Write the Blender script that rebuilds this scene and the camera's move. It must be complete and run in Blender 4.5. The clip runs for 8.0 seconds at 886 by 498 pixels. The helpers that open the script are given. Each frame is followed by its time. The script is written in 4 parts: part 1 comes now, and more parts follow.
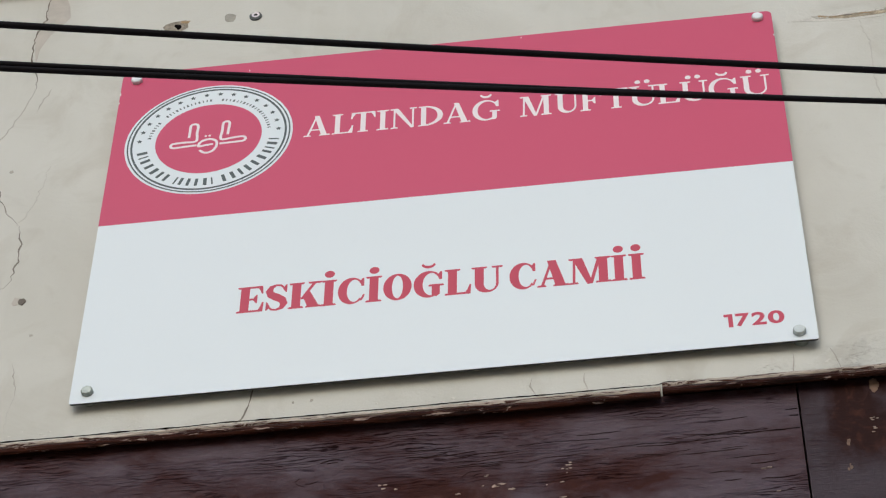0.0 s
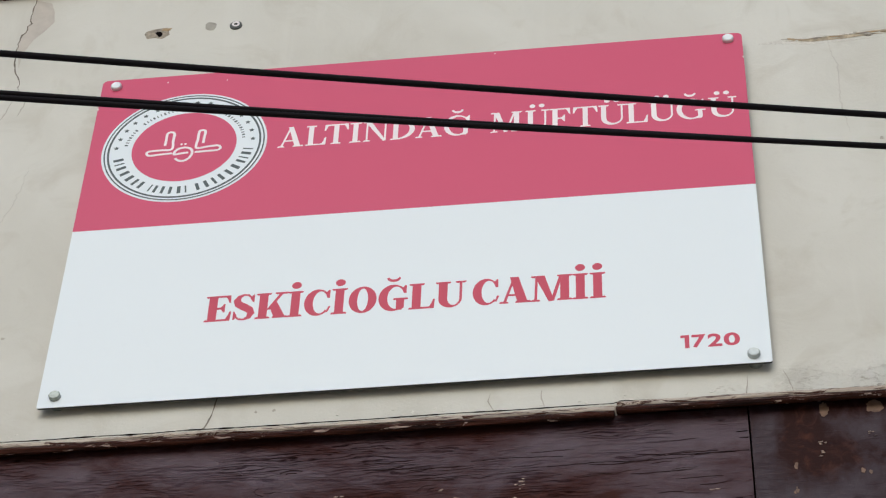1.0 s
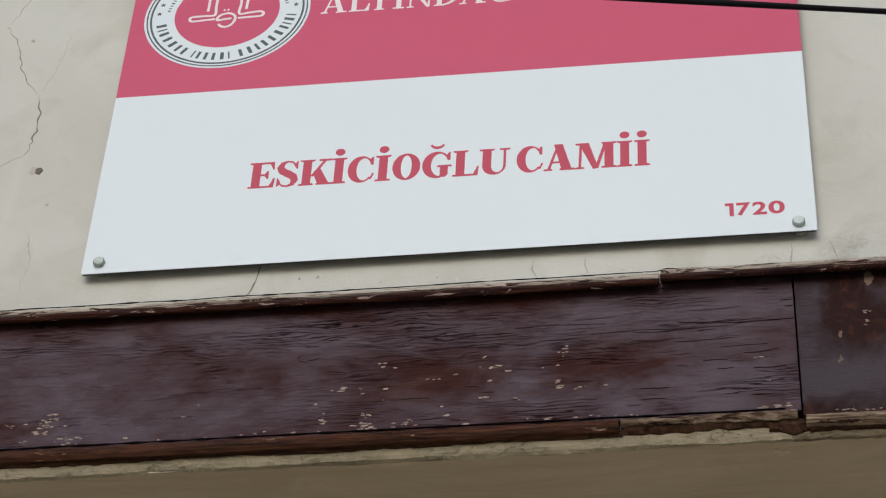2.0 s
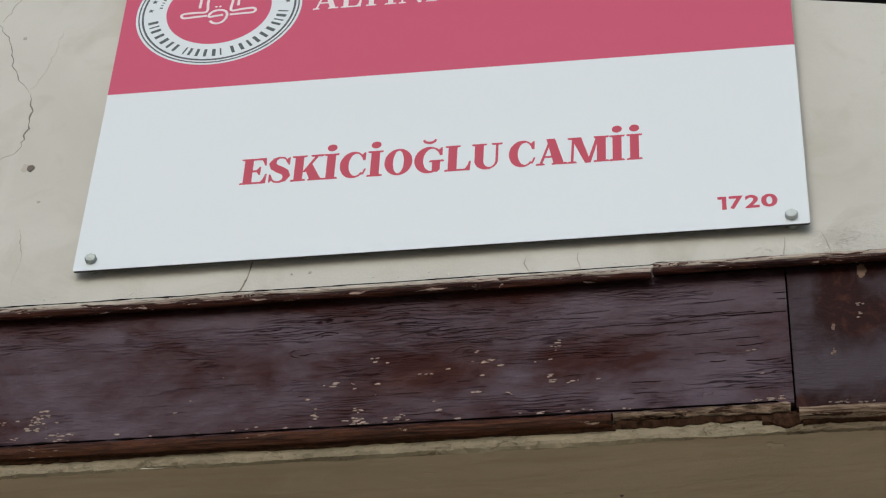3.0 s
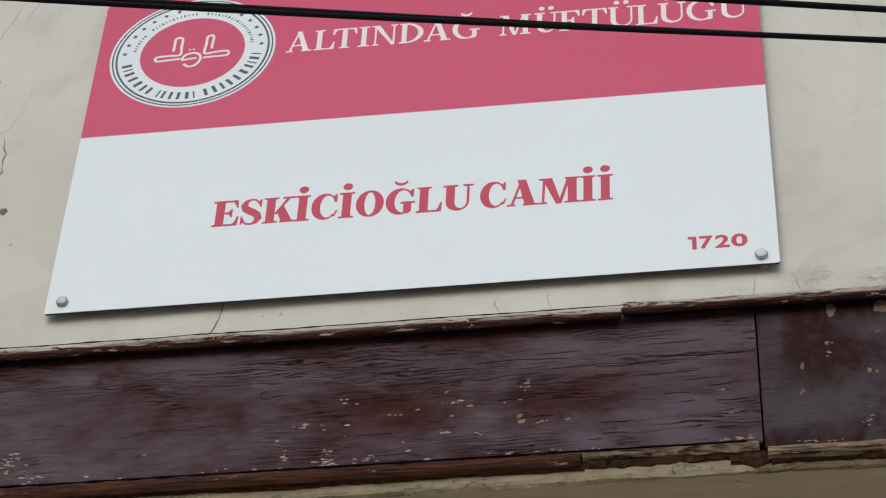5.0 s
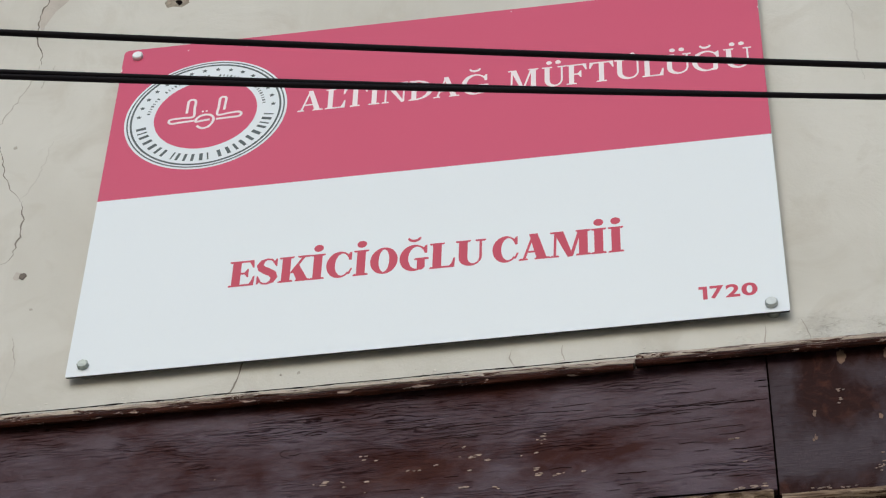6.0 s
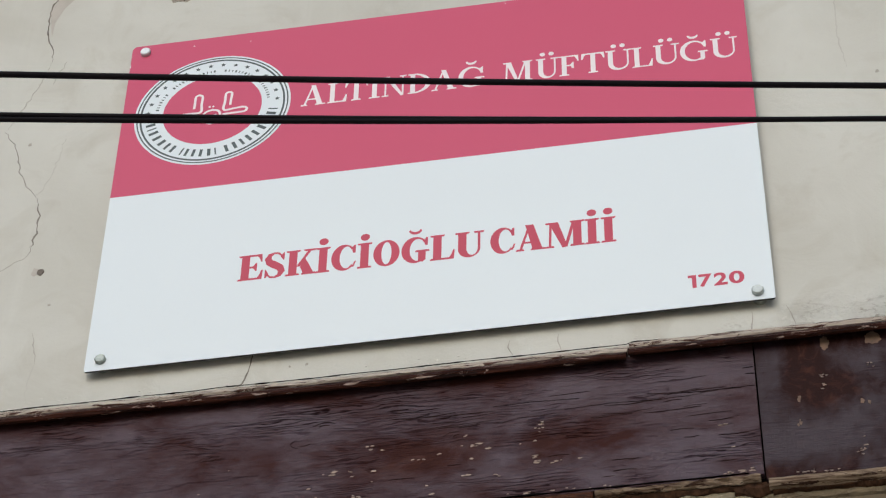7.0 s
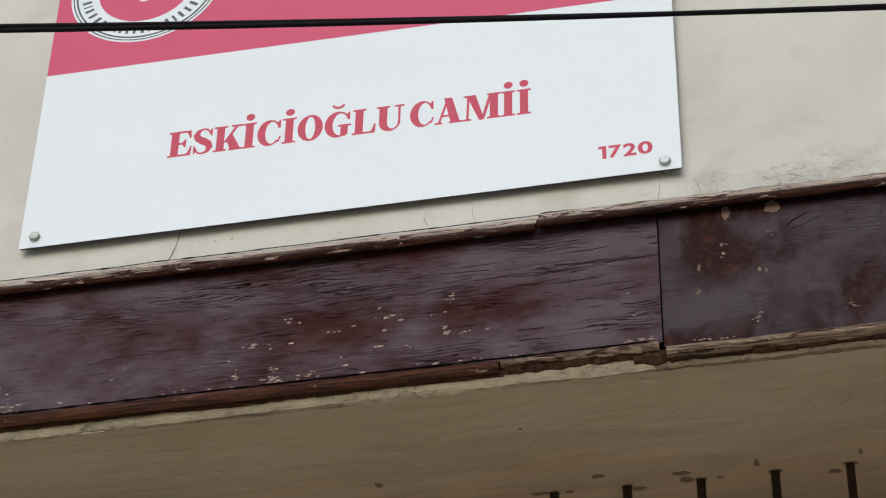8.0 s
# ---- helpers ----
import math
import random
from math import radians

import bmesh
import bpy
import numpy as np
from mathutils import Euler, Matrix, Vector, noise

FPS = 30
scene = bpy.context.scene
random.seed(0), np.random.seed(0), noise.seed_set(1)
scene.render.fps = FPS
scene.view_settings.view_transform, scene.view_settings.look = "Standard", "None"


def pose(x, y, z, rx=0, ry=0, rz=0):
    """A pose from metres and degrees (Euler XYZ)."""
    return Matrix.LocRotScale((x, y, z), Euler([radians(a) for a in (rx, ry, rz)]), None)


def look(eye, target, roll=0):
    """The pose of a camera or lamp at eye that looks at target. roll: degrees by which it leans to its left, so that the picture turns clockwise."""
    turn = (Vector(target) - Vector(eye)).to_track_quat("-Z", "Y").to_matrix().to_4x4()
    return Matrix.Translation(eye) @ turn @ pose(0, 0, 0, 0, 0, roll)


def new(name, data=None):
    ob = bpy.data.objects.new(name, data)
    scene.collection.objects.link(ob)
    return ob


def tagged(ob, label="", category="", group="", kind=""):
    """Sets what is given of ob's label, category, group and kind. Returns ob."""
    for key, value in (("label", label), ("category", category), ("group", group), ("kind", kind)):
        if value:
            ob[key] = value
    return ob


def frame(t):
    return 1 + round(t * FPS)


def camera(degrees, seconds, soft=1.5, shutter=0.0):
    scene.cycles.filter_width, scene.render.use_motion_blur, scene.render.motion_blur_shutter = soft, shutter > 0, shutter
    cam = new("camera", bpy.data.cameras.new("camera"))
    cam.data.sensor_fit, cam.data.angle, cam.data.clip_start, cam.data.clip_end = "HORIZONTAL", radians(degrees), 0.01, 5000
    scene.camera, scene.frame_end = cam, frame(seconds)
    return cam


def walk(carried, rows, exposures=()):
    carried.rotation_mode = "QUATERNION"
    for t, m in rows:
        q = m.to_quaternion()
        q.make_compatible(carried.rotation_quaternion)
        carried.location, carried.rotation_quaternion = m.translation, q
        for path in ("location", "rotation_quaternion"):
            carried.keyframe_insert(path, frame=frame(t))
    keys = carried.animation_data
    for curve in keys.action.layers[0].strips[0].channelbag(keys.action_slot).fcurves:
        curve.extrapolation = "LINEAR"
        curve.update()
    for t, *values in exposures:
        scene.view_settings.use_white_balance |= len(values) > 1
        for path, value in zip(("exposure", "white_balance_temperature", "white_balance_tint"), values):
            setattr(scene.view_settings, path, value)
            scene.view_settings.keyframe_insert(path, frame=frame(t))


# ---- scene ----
LENS = 19.635
PATH = [
    (0, pose(0.3326, -2.3648, 1.5099, 138.591, -0.501, 7.463)),
    (0.3, pose(0.3794, -2.3846, 1.5056, 138.273, -1.089, 6.865)),
    (0.5, pose(0.4029, -2.4059, 1.5062, 138.129, -1.070, 6.741)),
    (0.7, pose(0.4158, -2.4114, 1.4995, 138.237, -1.112, 6.791)),
    (1, pose(0.4169, -2.4325, 1.4993, 138.135, -1.666, 6.789)),
    (1.3, pose(0.4119, -2.4391, 1.4986, 138.182, -2.056, 6.934)),
    (1.5, pose(0.4099, -2.4401, 1.4968, 137.216, -2.230, 7.017)),
    (1.8, pose(0.4116, -2.4286, 1.5044, 135.385, -2.504, 7.130)),
    (2, pose(0.4119, -2.4313, 1.5050, 135.101, -2.431, 7.298)),
    (2.2, pose(0.4139, -2.4230, 1.5053, 135.129, -2.471, 7.363)),
    (3.3, pose(0.4288, -2.4150, 1.5006, 135.200, -2.223, 7.571)),
    (3.5, pose(0.4336, -2.4168, 1.5030, 135.135, -2.223, 7.585)),
    (4, pose(0.4454, -2.4154, 1.5037, 135.086, -2.205, 7.620)),
    (4.2, pose(0.4486, -2.4148, 1.5002, 135.098, -2.182, 7.593)),
    (5.3, pose(0.4698, -2.4041, 1.4941, 136.669, -1.984, 7.926)),
    (5.5, pose(0.4731, -2.4133, 1.4892, 136.818, -1.811, 8.199)),
    (6, pose(0.4718, -2.4580, 1.4833, 136.967, -1.421, 8.893)),
    (6.2, pose(0.4854, -2.4850, 1.4795, 136.944, -1.455, 9.149)),
    (6.5, pose(0.5017, -2.5473, 1.4657, 136.863, -1.476, 9.256)),
    (6.7, pose(0.4872, -2.5914, 1.4524, 136.203, -1.155, 9.028)),
    (7, pose(0.5158, -2.6402, 1.4493, 135.056, -0.826, 9.801)),
    (7.3, pose(0.5769, -2.6766, 1.4479, 133.713, -0.595, 10.336)),
    (7.5, pose(0.6516, -2.6952, 1.4519, 132.673, -1.083, 10.994)),
    (7.7, pose(0.7101, -2.7093, 1.4521, 131.888, -1.330, 11.463)),
    (8, pose(0.7446, -2.7430, 1.4383, 130.854, -0.972, 11.470)),
]

cam = camera(LENS, 8.0, soft=1.2)
walk(cam, PATH, exposures=[(0.0, -0.47, 5800, 7.5), (0.5, -0.47, 5800, 7.5), (1.0, -0.38, 5780, 7.5), (1.5, -0.46, 5800, 7.5), (2.0, -0.49, 5800, 7.5), (3.5, -0.55, 5800, 7.5), (4.2, -0.55, 5800, 7.5), (6.0, -0.44, 5800, 7.5), (7.0, -0.43, 5800, 7.5), (8.0, -0.34, 5850, 8.5)])

# ---- light: bright overcast sky, soft high sun over the street ----
SUN_ELEVATION, SUN_AZIMUTH = radians(25), radians(186)
world = bpy.data.worlds.new("overcast_sky")
scene.world = world
world.use_nodes = True
wn = world.node_tree.nodes
sky = wn.new("ShaderNodeTexSky")
sky.sky_type = "NISHITA"
sky.sun_disc = False
sky.sun_elevation, sky.sun_rotation = SUN_ELEVATION, SUN_AZIMUTH
sky.air_density, sky.dust_density, sky.ozone_density = 1.0, 2.5, 1.0
world.node_tree.links.new(sky.outputs["Color"], wn["Background"].inputs["Color"])
wn["Background"].inputs["Strength"].default_value = 0.13

sun = new("sun", bpy.data.lights.new("sun", "SUN"))
sun.data.energy, sun.data.angle, sun.data.color = 1.5, radians(60), (1.0, 0.96, 0.91)
away = Vector((math.sin(SUN_AZIMUTH) * math.cos(SUN_ELEVATION), math.cos(SUN_AZIMUTH) * math.cos(SUN_ELEVATION), math.sin(SUN_ELEVATION)))
sun.matrix_world = look(away * 30, (0, 0, 0))


# ---- materials ----
class Nodes:
    """A principled material with short calls for its nodes."""

    def __init__(self, name, rough=0.7, metal=0.0, spec=0.5):
        self.mat = bpy.data.materials.new(name)
        self.mat.use_nodes = True
        self.tree = self.mat.node_tree
        self.bsdf = self.tree.nodes["Principled BSDF"]
        self.bsdf.inputs["Roughness"].default_value = rough
        self.bsdf.inputs["Metallic"].default_value = metal
        self.bsdf.inputs["Specular IOR Level"].default_value = spec
        self.coords = self.tree.nodes.new("ShaderNodeTexCoord").outputs["Object"]

    def link(self, a, b):
        self.tree.links.new(a, b)

    def scaled(self, sx, sy, sz):
        n = self.tree.nodes.new("ShaderNodeMapping")
        n.inputs["Scale"].default_value = (sx, sy, sz)
        self.link(self.coords, n.inputs["Vector"])
        return n.outputs["Vector"]

    def noise(self, scale, detail=6.0, rough=0.6, vec=None, warp=0.0):
        n = self.tree.nodes.new("ShaderNodeTexNoise")
        n.inputs["Scale"].default_value = scale
        n.inputs["Detail"].default_value = detail
        n.inputs["Roughness"].default_value = rough
        n.inputs["Distortion"].default_value = warp
        self.link(vec if vec is not None else self.coords, n.inputs["Vector"])
        return n.outputs["Fac"]

    def ramp(self, fac, a, b, lo=0.0, hi=1.0):
        n = self.tree.nodes.new("ShaderNodeMapRange")
        n.inputs["From Min"].default_value, n.inputs["From Max"].default_value = a, b
        n.inputs["To Min"].default_value, n.inputs["To Max"].default_value = lo, hi
        self.link(fac, n.inputs["Value"])
        return n.outputs["Result"]

    def times(self, a, b):
        n = self.tree.nodes.new("ShaderNodeMath")
        n.operation = "MULTIPLY"
        self.link(a, n.inputs[0])
        if isinstance(b, float):
            n.inputs[1].default_value = b
        else:
            self.link(b, n.inputs[1])
        return n.outputs[0]

    def plus(self, a, b):
        n = self.tree.nodes.new("ShaderNodeMath")
        n.operation = "ADD"
        self.link(a, n.inputs[0])
        self.link(b, n.inputs[1])
        return n.outputs[0]

    def mix(self, fac, a, b):
        n = self.tree.nodes.new("ShaderNodeMix")
        n.data_type = "RGBA"
        self.link(fac, n.inputs["Factor"])
        for socket, value in ((n.inputs[6], a), (n.inputs[7], b)):
            if isinstance(value, tuple):
                socket.default_value = (*value, 1)
            else:
                self.link(value, socket)
        return n.outputs[2]

    def colour(self, value):
        if isinstance(value, tuple):
            self.bsdf.inputs["Base Color"].default_value = (*value, 1)
        else:
            self.link(value, self.bsdf.inputs["Base Color"])
        return self

    def rough(self, value):
        self.link(value, self.bsdf.inputs["Roughness"])
        return self

    def specular(self, value):
        self.link(value, self.bsdf.inputs["Specular IOR Level"])
        return self

    def zone(self, x, z, rx, rz):
        """A soft oval in the wall's plane: one at its middle, nought from its rim on."""
        n = self.tree.nodes.new("ShaderNodeMapping")
        n.inputs["Scale"].default_value = (1 / rx, 0.0, 1 / rz)
        n.inputs["Location"].default_value = (-x / rx, 0.0, -z / rz)
        self.link(self.coords, n.inputs["Vector"])
        g = self.tree.nodes.new("ShaderNodeTexGradient")
        g.gradient_type = "SPHERICAL"
        self.link(n.outputs["Vector"], g.inputs["Vector"])
        return g.outputs["Fac"]

    def bump(self, height, distance, strength=1.0):
        n = self.tree.nodes.new("ShaderNodeBump")
        n.inputs["Strength"].default_value, n.inputs["Distance"].default_value = strength, distance
        self.link(height, n.inputs["Height"])
        self.link(n.outputs["Normal"], self.bsdf.inputs["Normal"])
        return self


def film_material(name, colour, rough=0.36, spec=0.28):
    m = Nodes(name, rough, 0.0, spec)
    n = m.noise(2.2, 4, 0.5)
    fine = m.noise(60.0, 4, 0.6)
    c = m.mix(m.ramp(n, 0.3, 0.7), tuple(v * 0.985 for v in colour), colour)
    m.colour(m.mix(m.ramp(fine, 0.62, 0.8, 0, 0.25), c, tuple(v * 0.93 for v in colour)))
    return m.mat


def plaster_material(name, base, light, dirt, stain, streak=(5.0, 5.0, 0.5), crumbling=()):
    m = Nodes(name, 0.85, spec=0.3)
    broad = m.noise(2.6, 5, 0.55, warp=0.6)
    patches = m.noise(9.0, 6, 0.6, warp=0.8)
    grain = m.noise(260.0, 3, 0.6)
    drips = m.noise(3.0, 6, 0.6, m.scaled(*streak), 0.3)
    c = m.mix(m.ramp(broad, 0.35, 0.68), base, light)
    c = m.mix(m.ramp(patches, 0.52, 0.75, 0, 0.55), c, dirt)
    c = m.mix(m.ramp(drips, 0.56, 0.78, 0, 0.45), c, stain)
    c = m.mix(m.ramp(grain, 0.62, 0.8, 0, 0.25), c, dirt)
    height = m.plus(m.times(patches, 1.0), m.times(grain, 0.12))
    for zone in crumbling:
        rubble = m.noise(85.0, 8, 0.7, m.scaled(0.6, 1.0, 1.2), 1.4)
        here = m.times(m.ramp(m.zone(*zone), 0.0, 0.55), m.ramp(m.noise(16.0, 6, 0.6), 0.38, 0.58))
        c = m.mix(m.times(m.ramp(rubble, 0.53, 0.62), here), c, tuple(v * 0.75 for v in dirt))
        c = m.mix(m.times(m.ramp(rubble, 0.44, 0.34), here), c, stain)
        height = m.plus(height, m.times(m.times(rubble, here), 4.0))
    m.colour(c)
    return m.bump(height, 0.004, 0.6).mat


def soffit_material(name):
    """Streaky ochre limewash, rusty brown round the bars, lightened to stand for bounce light."""
    m = Nodes(name, 0.9, spec=0.2)
    broad = m.noise(3.2, 6, 0.6, m.scaled(0.7, 2.4, 1.0), 0.8)
    streak = m.noise(4.0, 7, 0.62, m.scaled(1.2, 6.5, 1.0), 0.7)
    patch = m.noise(11.0, 7, 0.62, m.scaled(0.8, 1.6, 1.0), 0.9)
    grain = m.noise(240.0, 3, 0.6)
    c = m.mix(m.ramp(broad, 0.36, 0.66), (0.425, 0.342, 0.238), (0.51, 0.418, 0.305))
    c = m.mix(m.ramp(streak, 0.50, 0.72, 0, 0.55), c, (0.38, 0.285, 0.18))
    c = m.mix(m.ramp(patch, 0.55, 0.72, 0, 0.45), c, (0.56, 0.475, 0.345))
    rust_and_bounce = m.ramp(m.noise(7.0, 6, 0.6, m.scaled(1.0, 2.2, 1.0), 0.9), 0.40, 0.62)
    split = m.tree.nodes.new("ShaderNodeSeparateXYZ")
    m.link(m.coords, split.inputs["Vector"])
    deep = m.ramp(split.outputs["Y"], 0.20, 0.42)
    # the rusty tint is also lighter, painting in bounce light deep inside
    c = m.mix(m.times(m.times(rust_and_bounce, deep), 0.65), c, (0.62, 0.385, 0.25))
    c = m.mix(m.ramp(grain, 0.62, 0.8, 0, 0.25), c, (0.33, 0.26, 0.17))
    m.colour(c)
    height = m.plus(m.plus(m.times(streak, 1.0), m.times(patch, 0.8)), m.times(grain, 0.1))
    return m.bump(height, 0.009, 0.7).mat


def board_material(name, sheen_zones, worn_zones, grain=1.0, offset=0.0, flow=(1.0, 1.0, 1.6), tone_and_shine=1.0):
    """Old stained wood: dull red-brown where worn, glossy film elsewhere with sky sheen painted in."""
    m = Nodes(name, 0.5)
    along = m.scaled(2.6, 42.0, 42.0)
    fibres = m.noise(5.0, 10, 0.72, along, 1.4)
    fine = m.noise(20.0, 6, 0.75, along, 0.6)
    broad = m.noise(4.2 + offset, 7, 0.62, m.scaled(*flow), 0.7)
    cloud = m.noise(17.0 + offset, 6, 0.66, m.scaled(flow[0], 1.0, flow[2] * 1.3), 0.9)
    film = m.plus(m.times(broad, 1.0), m.ramp(cloud, 0.3, 0.7, -0.10, 0.10))
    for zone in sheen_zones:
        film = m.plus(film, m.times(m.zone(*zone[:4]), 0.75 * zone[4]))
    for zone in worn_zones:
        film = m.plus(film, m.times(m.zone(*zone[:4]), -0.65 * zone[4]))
    figure = m.tree.nodes.new("ShaderNodeTexWave")
    figure.bands_direction = "Z"
    for key, value in (("Scale", 58.0), ("Distortion", 17.0), ("Detail", 3.0), ("Detail Scale", 1.1), ("Detail Roughness", 0.55), ("Phase Offset", offset)):
        figure.inputs[key].default_value = value
    m.link(m.scaled(0.17, 1.0, 1.0), figure.inputs["Vector"])
    where = m.ramp(m.noise(6.0 + offset, 6, 0.6, m.scaled(0.8, 1.0, 2.2), 0.6), 0.48, 0.62)
    lines = m.times(m.times(m.ramp(figure.outputs["Fac"], 0.72, 0.99), where), m.ramp(fibres, 0.36, 0.54))
    groove = m.ramp(m.plus(m.times(lines, 1.0), m.ramp(fibres, 0.60, 0.74, 0.0, 0.6)), 0.0, 1.0, 0.0, grain)
    painted_sheen = m.ramp(film, 0.33, 0.68)
    # purple-grey in the base colour imitates the sky's reflection on the film
    c = m.mix(painted_sheen, (0.039 * tone_and_shine, 0.0125 * tone_and_shine, 0.0098 * tone_and_shine), (0.056 * tone_and_shine, 0.030 * tone_and_shine, 0.043 * tone_and_shine))
    c = m.mix(m.times(m.ramp(cloud, 0.50, 0.68), m.ramp(film, 0.54, 0.36, 0.0, 0.8)), c, (0.068, 0.023, 0.014))
    c = m.mix(m.ramp(fine, 0.58, 0.76, 0, 0.35), c, (0.080, 0.054, 0.056))
    c = m.mix(m.times(groove, 0.85), c, (0.006, 0.0026, 0.002))
    m.colour(c)
    m.rough(m.plus(m.ramp(film, 0.34, 0.66, 0.58, 0.32), m.times(groove, 0.3)))
    m.specular(m.times(m.ramp(film, 0.37, 0.66, 0.09, 0.45 * tone_and_shine), m.ramp(groove, 0.0, 1.0, 1.0, 0.15)))
    height = m.plus(m.plus(m.times(groove, -1.0), m.times(fine, 0.3)), m.times(fibres, -0.4))
    return m.bump(height, 0.003, 0.35 + 0.45 * grain).mat


def timber_material(name, dark, mid, pale, amount, spec=0.16):
    m = Nodes(name, 0.6, spec=spec)
    along = m.scaled(2.0, 30.0, 30.0)
    fibres = m.noise(6.0, 9, 0.72, along, 1.0)
    flake = m.noise(22.0, 9, 0.76, m.scaled(0.8, 4.0, 4.0), 0.8)
    c = m.mix(m.ramp(fibres, 0.38, 0.66), dark, mid)
    c = m.mix(m.ramp(flake, amount, amount + 0.025), c, pale)
    m.colour(c)
    m.rough(m.ramp(flake, amount - 0.08, amount, 0.42, 0.8))
    return m.bump(m.plus(m.times(fibres, 0.6), m.times(flake, 1.4)), 0.003, 0.9).mat


def plain_material(name, colour, rough=0.6, metal=0.0, vary=0.12, scale=30.0, spec=0.5, bump=0.0):
    m = Nodes(name, rough, metal, spec)
    n = m.noise(scale, 6, 0.6, warp=0.3)
    low = tuple(v * (1 - vary) for v in colour)
    high = tuple(min(1.0, v * (1 + vary)) for v in colour)
    m.colour(m.mix(m.ramp(n, 0.3, 0.7), low, high))
    m.rough(m.ramp(n, 0.3, 0.7, max(0.02, rough - 0.06), min(1.0, rough + 0.06)))
    if bump:
        m.bump(n, bump)
    return m.mat


PLASTER = plaster_material("weathered_plaster", (0.505, 0.495, 0.445), (0.595, 0.59, 0.545), (0.42, 0.395, 0.335), (0.63, 0.625, 0.58), crumbling=((0.76, 3.910, 0.36, 0.075),))
SOFFIT = soffit_material("ochre_limewash")
BOARD = board_material("dark_stained_board",
    # sheen zones: glossier film, with the reflected sky tinted into the colour
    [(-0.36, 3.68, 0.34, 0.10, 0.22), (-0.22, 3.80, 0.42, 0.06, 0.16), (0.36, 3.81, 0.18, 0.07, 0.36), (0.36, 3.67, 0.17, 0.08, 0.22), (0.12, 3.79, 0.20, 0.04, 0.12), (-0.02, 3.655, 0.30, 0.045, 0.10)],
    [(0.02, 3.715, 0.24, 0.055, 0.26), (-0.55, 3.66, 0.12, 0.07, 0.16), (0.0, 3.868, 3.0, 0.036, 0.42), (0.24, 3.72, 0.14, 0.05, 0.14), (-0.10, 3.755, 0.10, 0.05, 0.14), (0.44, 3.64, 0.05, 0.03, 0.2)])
BOARD_B = board_material("dark_stained_board_newer",
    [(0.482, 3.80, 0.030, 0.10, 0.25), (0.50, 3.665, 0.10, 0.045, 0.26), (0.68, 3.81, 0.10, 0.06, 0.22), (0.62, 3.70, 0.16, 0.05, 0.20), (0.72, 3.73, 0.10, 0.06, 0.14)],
    [(0.545, 3.765, 0.055, 0.070, 0.30), (0.525, 3.815, 0.035, 0.05, 0.34), (0.60, 3.845, 0.05, 0.035, 0.34), (0.47, 3.625, 0.10, 0.03, 0.30), (0.74, 3.70, 0.05, 0.07, 0.22), (0.65, 3.75, 0.10, 0.05, 0.10)], 0.30, 1.7, (2.2, 1.0, 1.5), 0.52)
SPLIT = plain_material("black_split", (0.003, 0.002, 0.002), 0.9, 0, 0.2, 60.0, 0.05)
BEAD = timber_material("brown_varnished_timber", (0.009, 0.003, 0.002), (0.062, 0.020, 0.012), (0.40, 0.30, 0.25), 0.580, 0.06)
BEAD_LOW = timber_material("brown_bead", (0.012, 0.004, 0.002), (0.120, 0.044, 0.020), (0.36, 0.29, 0.22), 0.630, 0.14)
FILLET = timber_material("flaking_cream_paint", (0.40, 0.32, 0.26), (0.60, 0.54, 0.46), (0.060, 0.026, 0.017), 0.530)
BARE = timber_material("bare_weathered_wood", (0.085, 0.048, 0.030), (0.40, 0.31, 0.22), (0.030, 0.013, 0.008), 0.545)
WHITE = film_material("white_sign_film", (0.710, 0.768, 0.808))
RED = film_material("crimson_sign_film", (0.535, 0.066, 0.143))
CORE = plain_material("dark_panel_core", (0.03, 0.03, 0.032), 0.6)
INK = film_material("grey_green_print", (0.075, 0.098, 0.103))
LETTER_WHITE = film_material("white_lettering_film", (0.80, 0.74, 0.76))
LETTER_RED = film_material("crimson_lettering_film", (0.47, 0.046, 0.088))
STEEL_MID = plain_material("grey_galvanised_steel", (0.40, 0.43, 0.42), 0.45, 0.6, 0.15, 120.0)
STEEL = plain_material("galvanised_steel", (0.66, 0.68, 0.69), 0.45, 0.4, 0.12, 120.0)
STEEL_DULL = plain_material("dull_galvanised_steel", (0.33, 0.36, 0.33), 0.5, 0.8, 0.25, 160.0)
RUBBER = plain_material("black_cable_sheath", (0.005, 0.004, 0.006), 0.6, 0, 0.2, 60.0, 0.10, bump=0.0005)
BROWN_SOIL_AND_GAP = plain_material("brown_earth_and_gap_shade", (0.045, 0.023, 0.013), 0.95, 0, 0.7, 120.0, 0.1, 0.004)
WORN_SHADED_EDGE = plaster_material("worn_edge_in_soffit_shade", (0.185, 0.145, 0.092), (0.24, 0.195, 0.13), (0.10, 0.07, 0.04), (0.27, 0.225, 0.155), crumbling=((0.0, 3.60, 3.0, 0.10),))
LIME_EDGE = plaster_material("dirty_lime_edge", (0.27, 0.228, 0.152), (0.34, 0.292, 0.205), (0.19, 0.15, 0.09), (0.36, 0.31, 0.22), crumbling=((0.0, 3.60, 3.0, 0.10),))
CRACK = plain_material("dark_crack", (0.14, 0.12, 0.10), 0.95, 0, 0.3, 40.0)
CRACK_SOFT = plain_material("shallow_crack", (0.19, 0.17, 0.145), 0.95, 0, 0.3, 40.0)
FAINT = plain_material("faint_seam", (0.475, 0.46, 0.42), 0.95, 0, 0.1, 40.0)
HAIR = plain_material("faint_hairline", (0.375, 0.355, 0.31), 0.95, 0, 0.2, 40.0)
PATCH = plain_material("bare_pinkish_plaster", (0.45, 0.415, 0.37), 0.9, 0, 0.08, 40.0, bump=0.002)
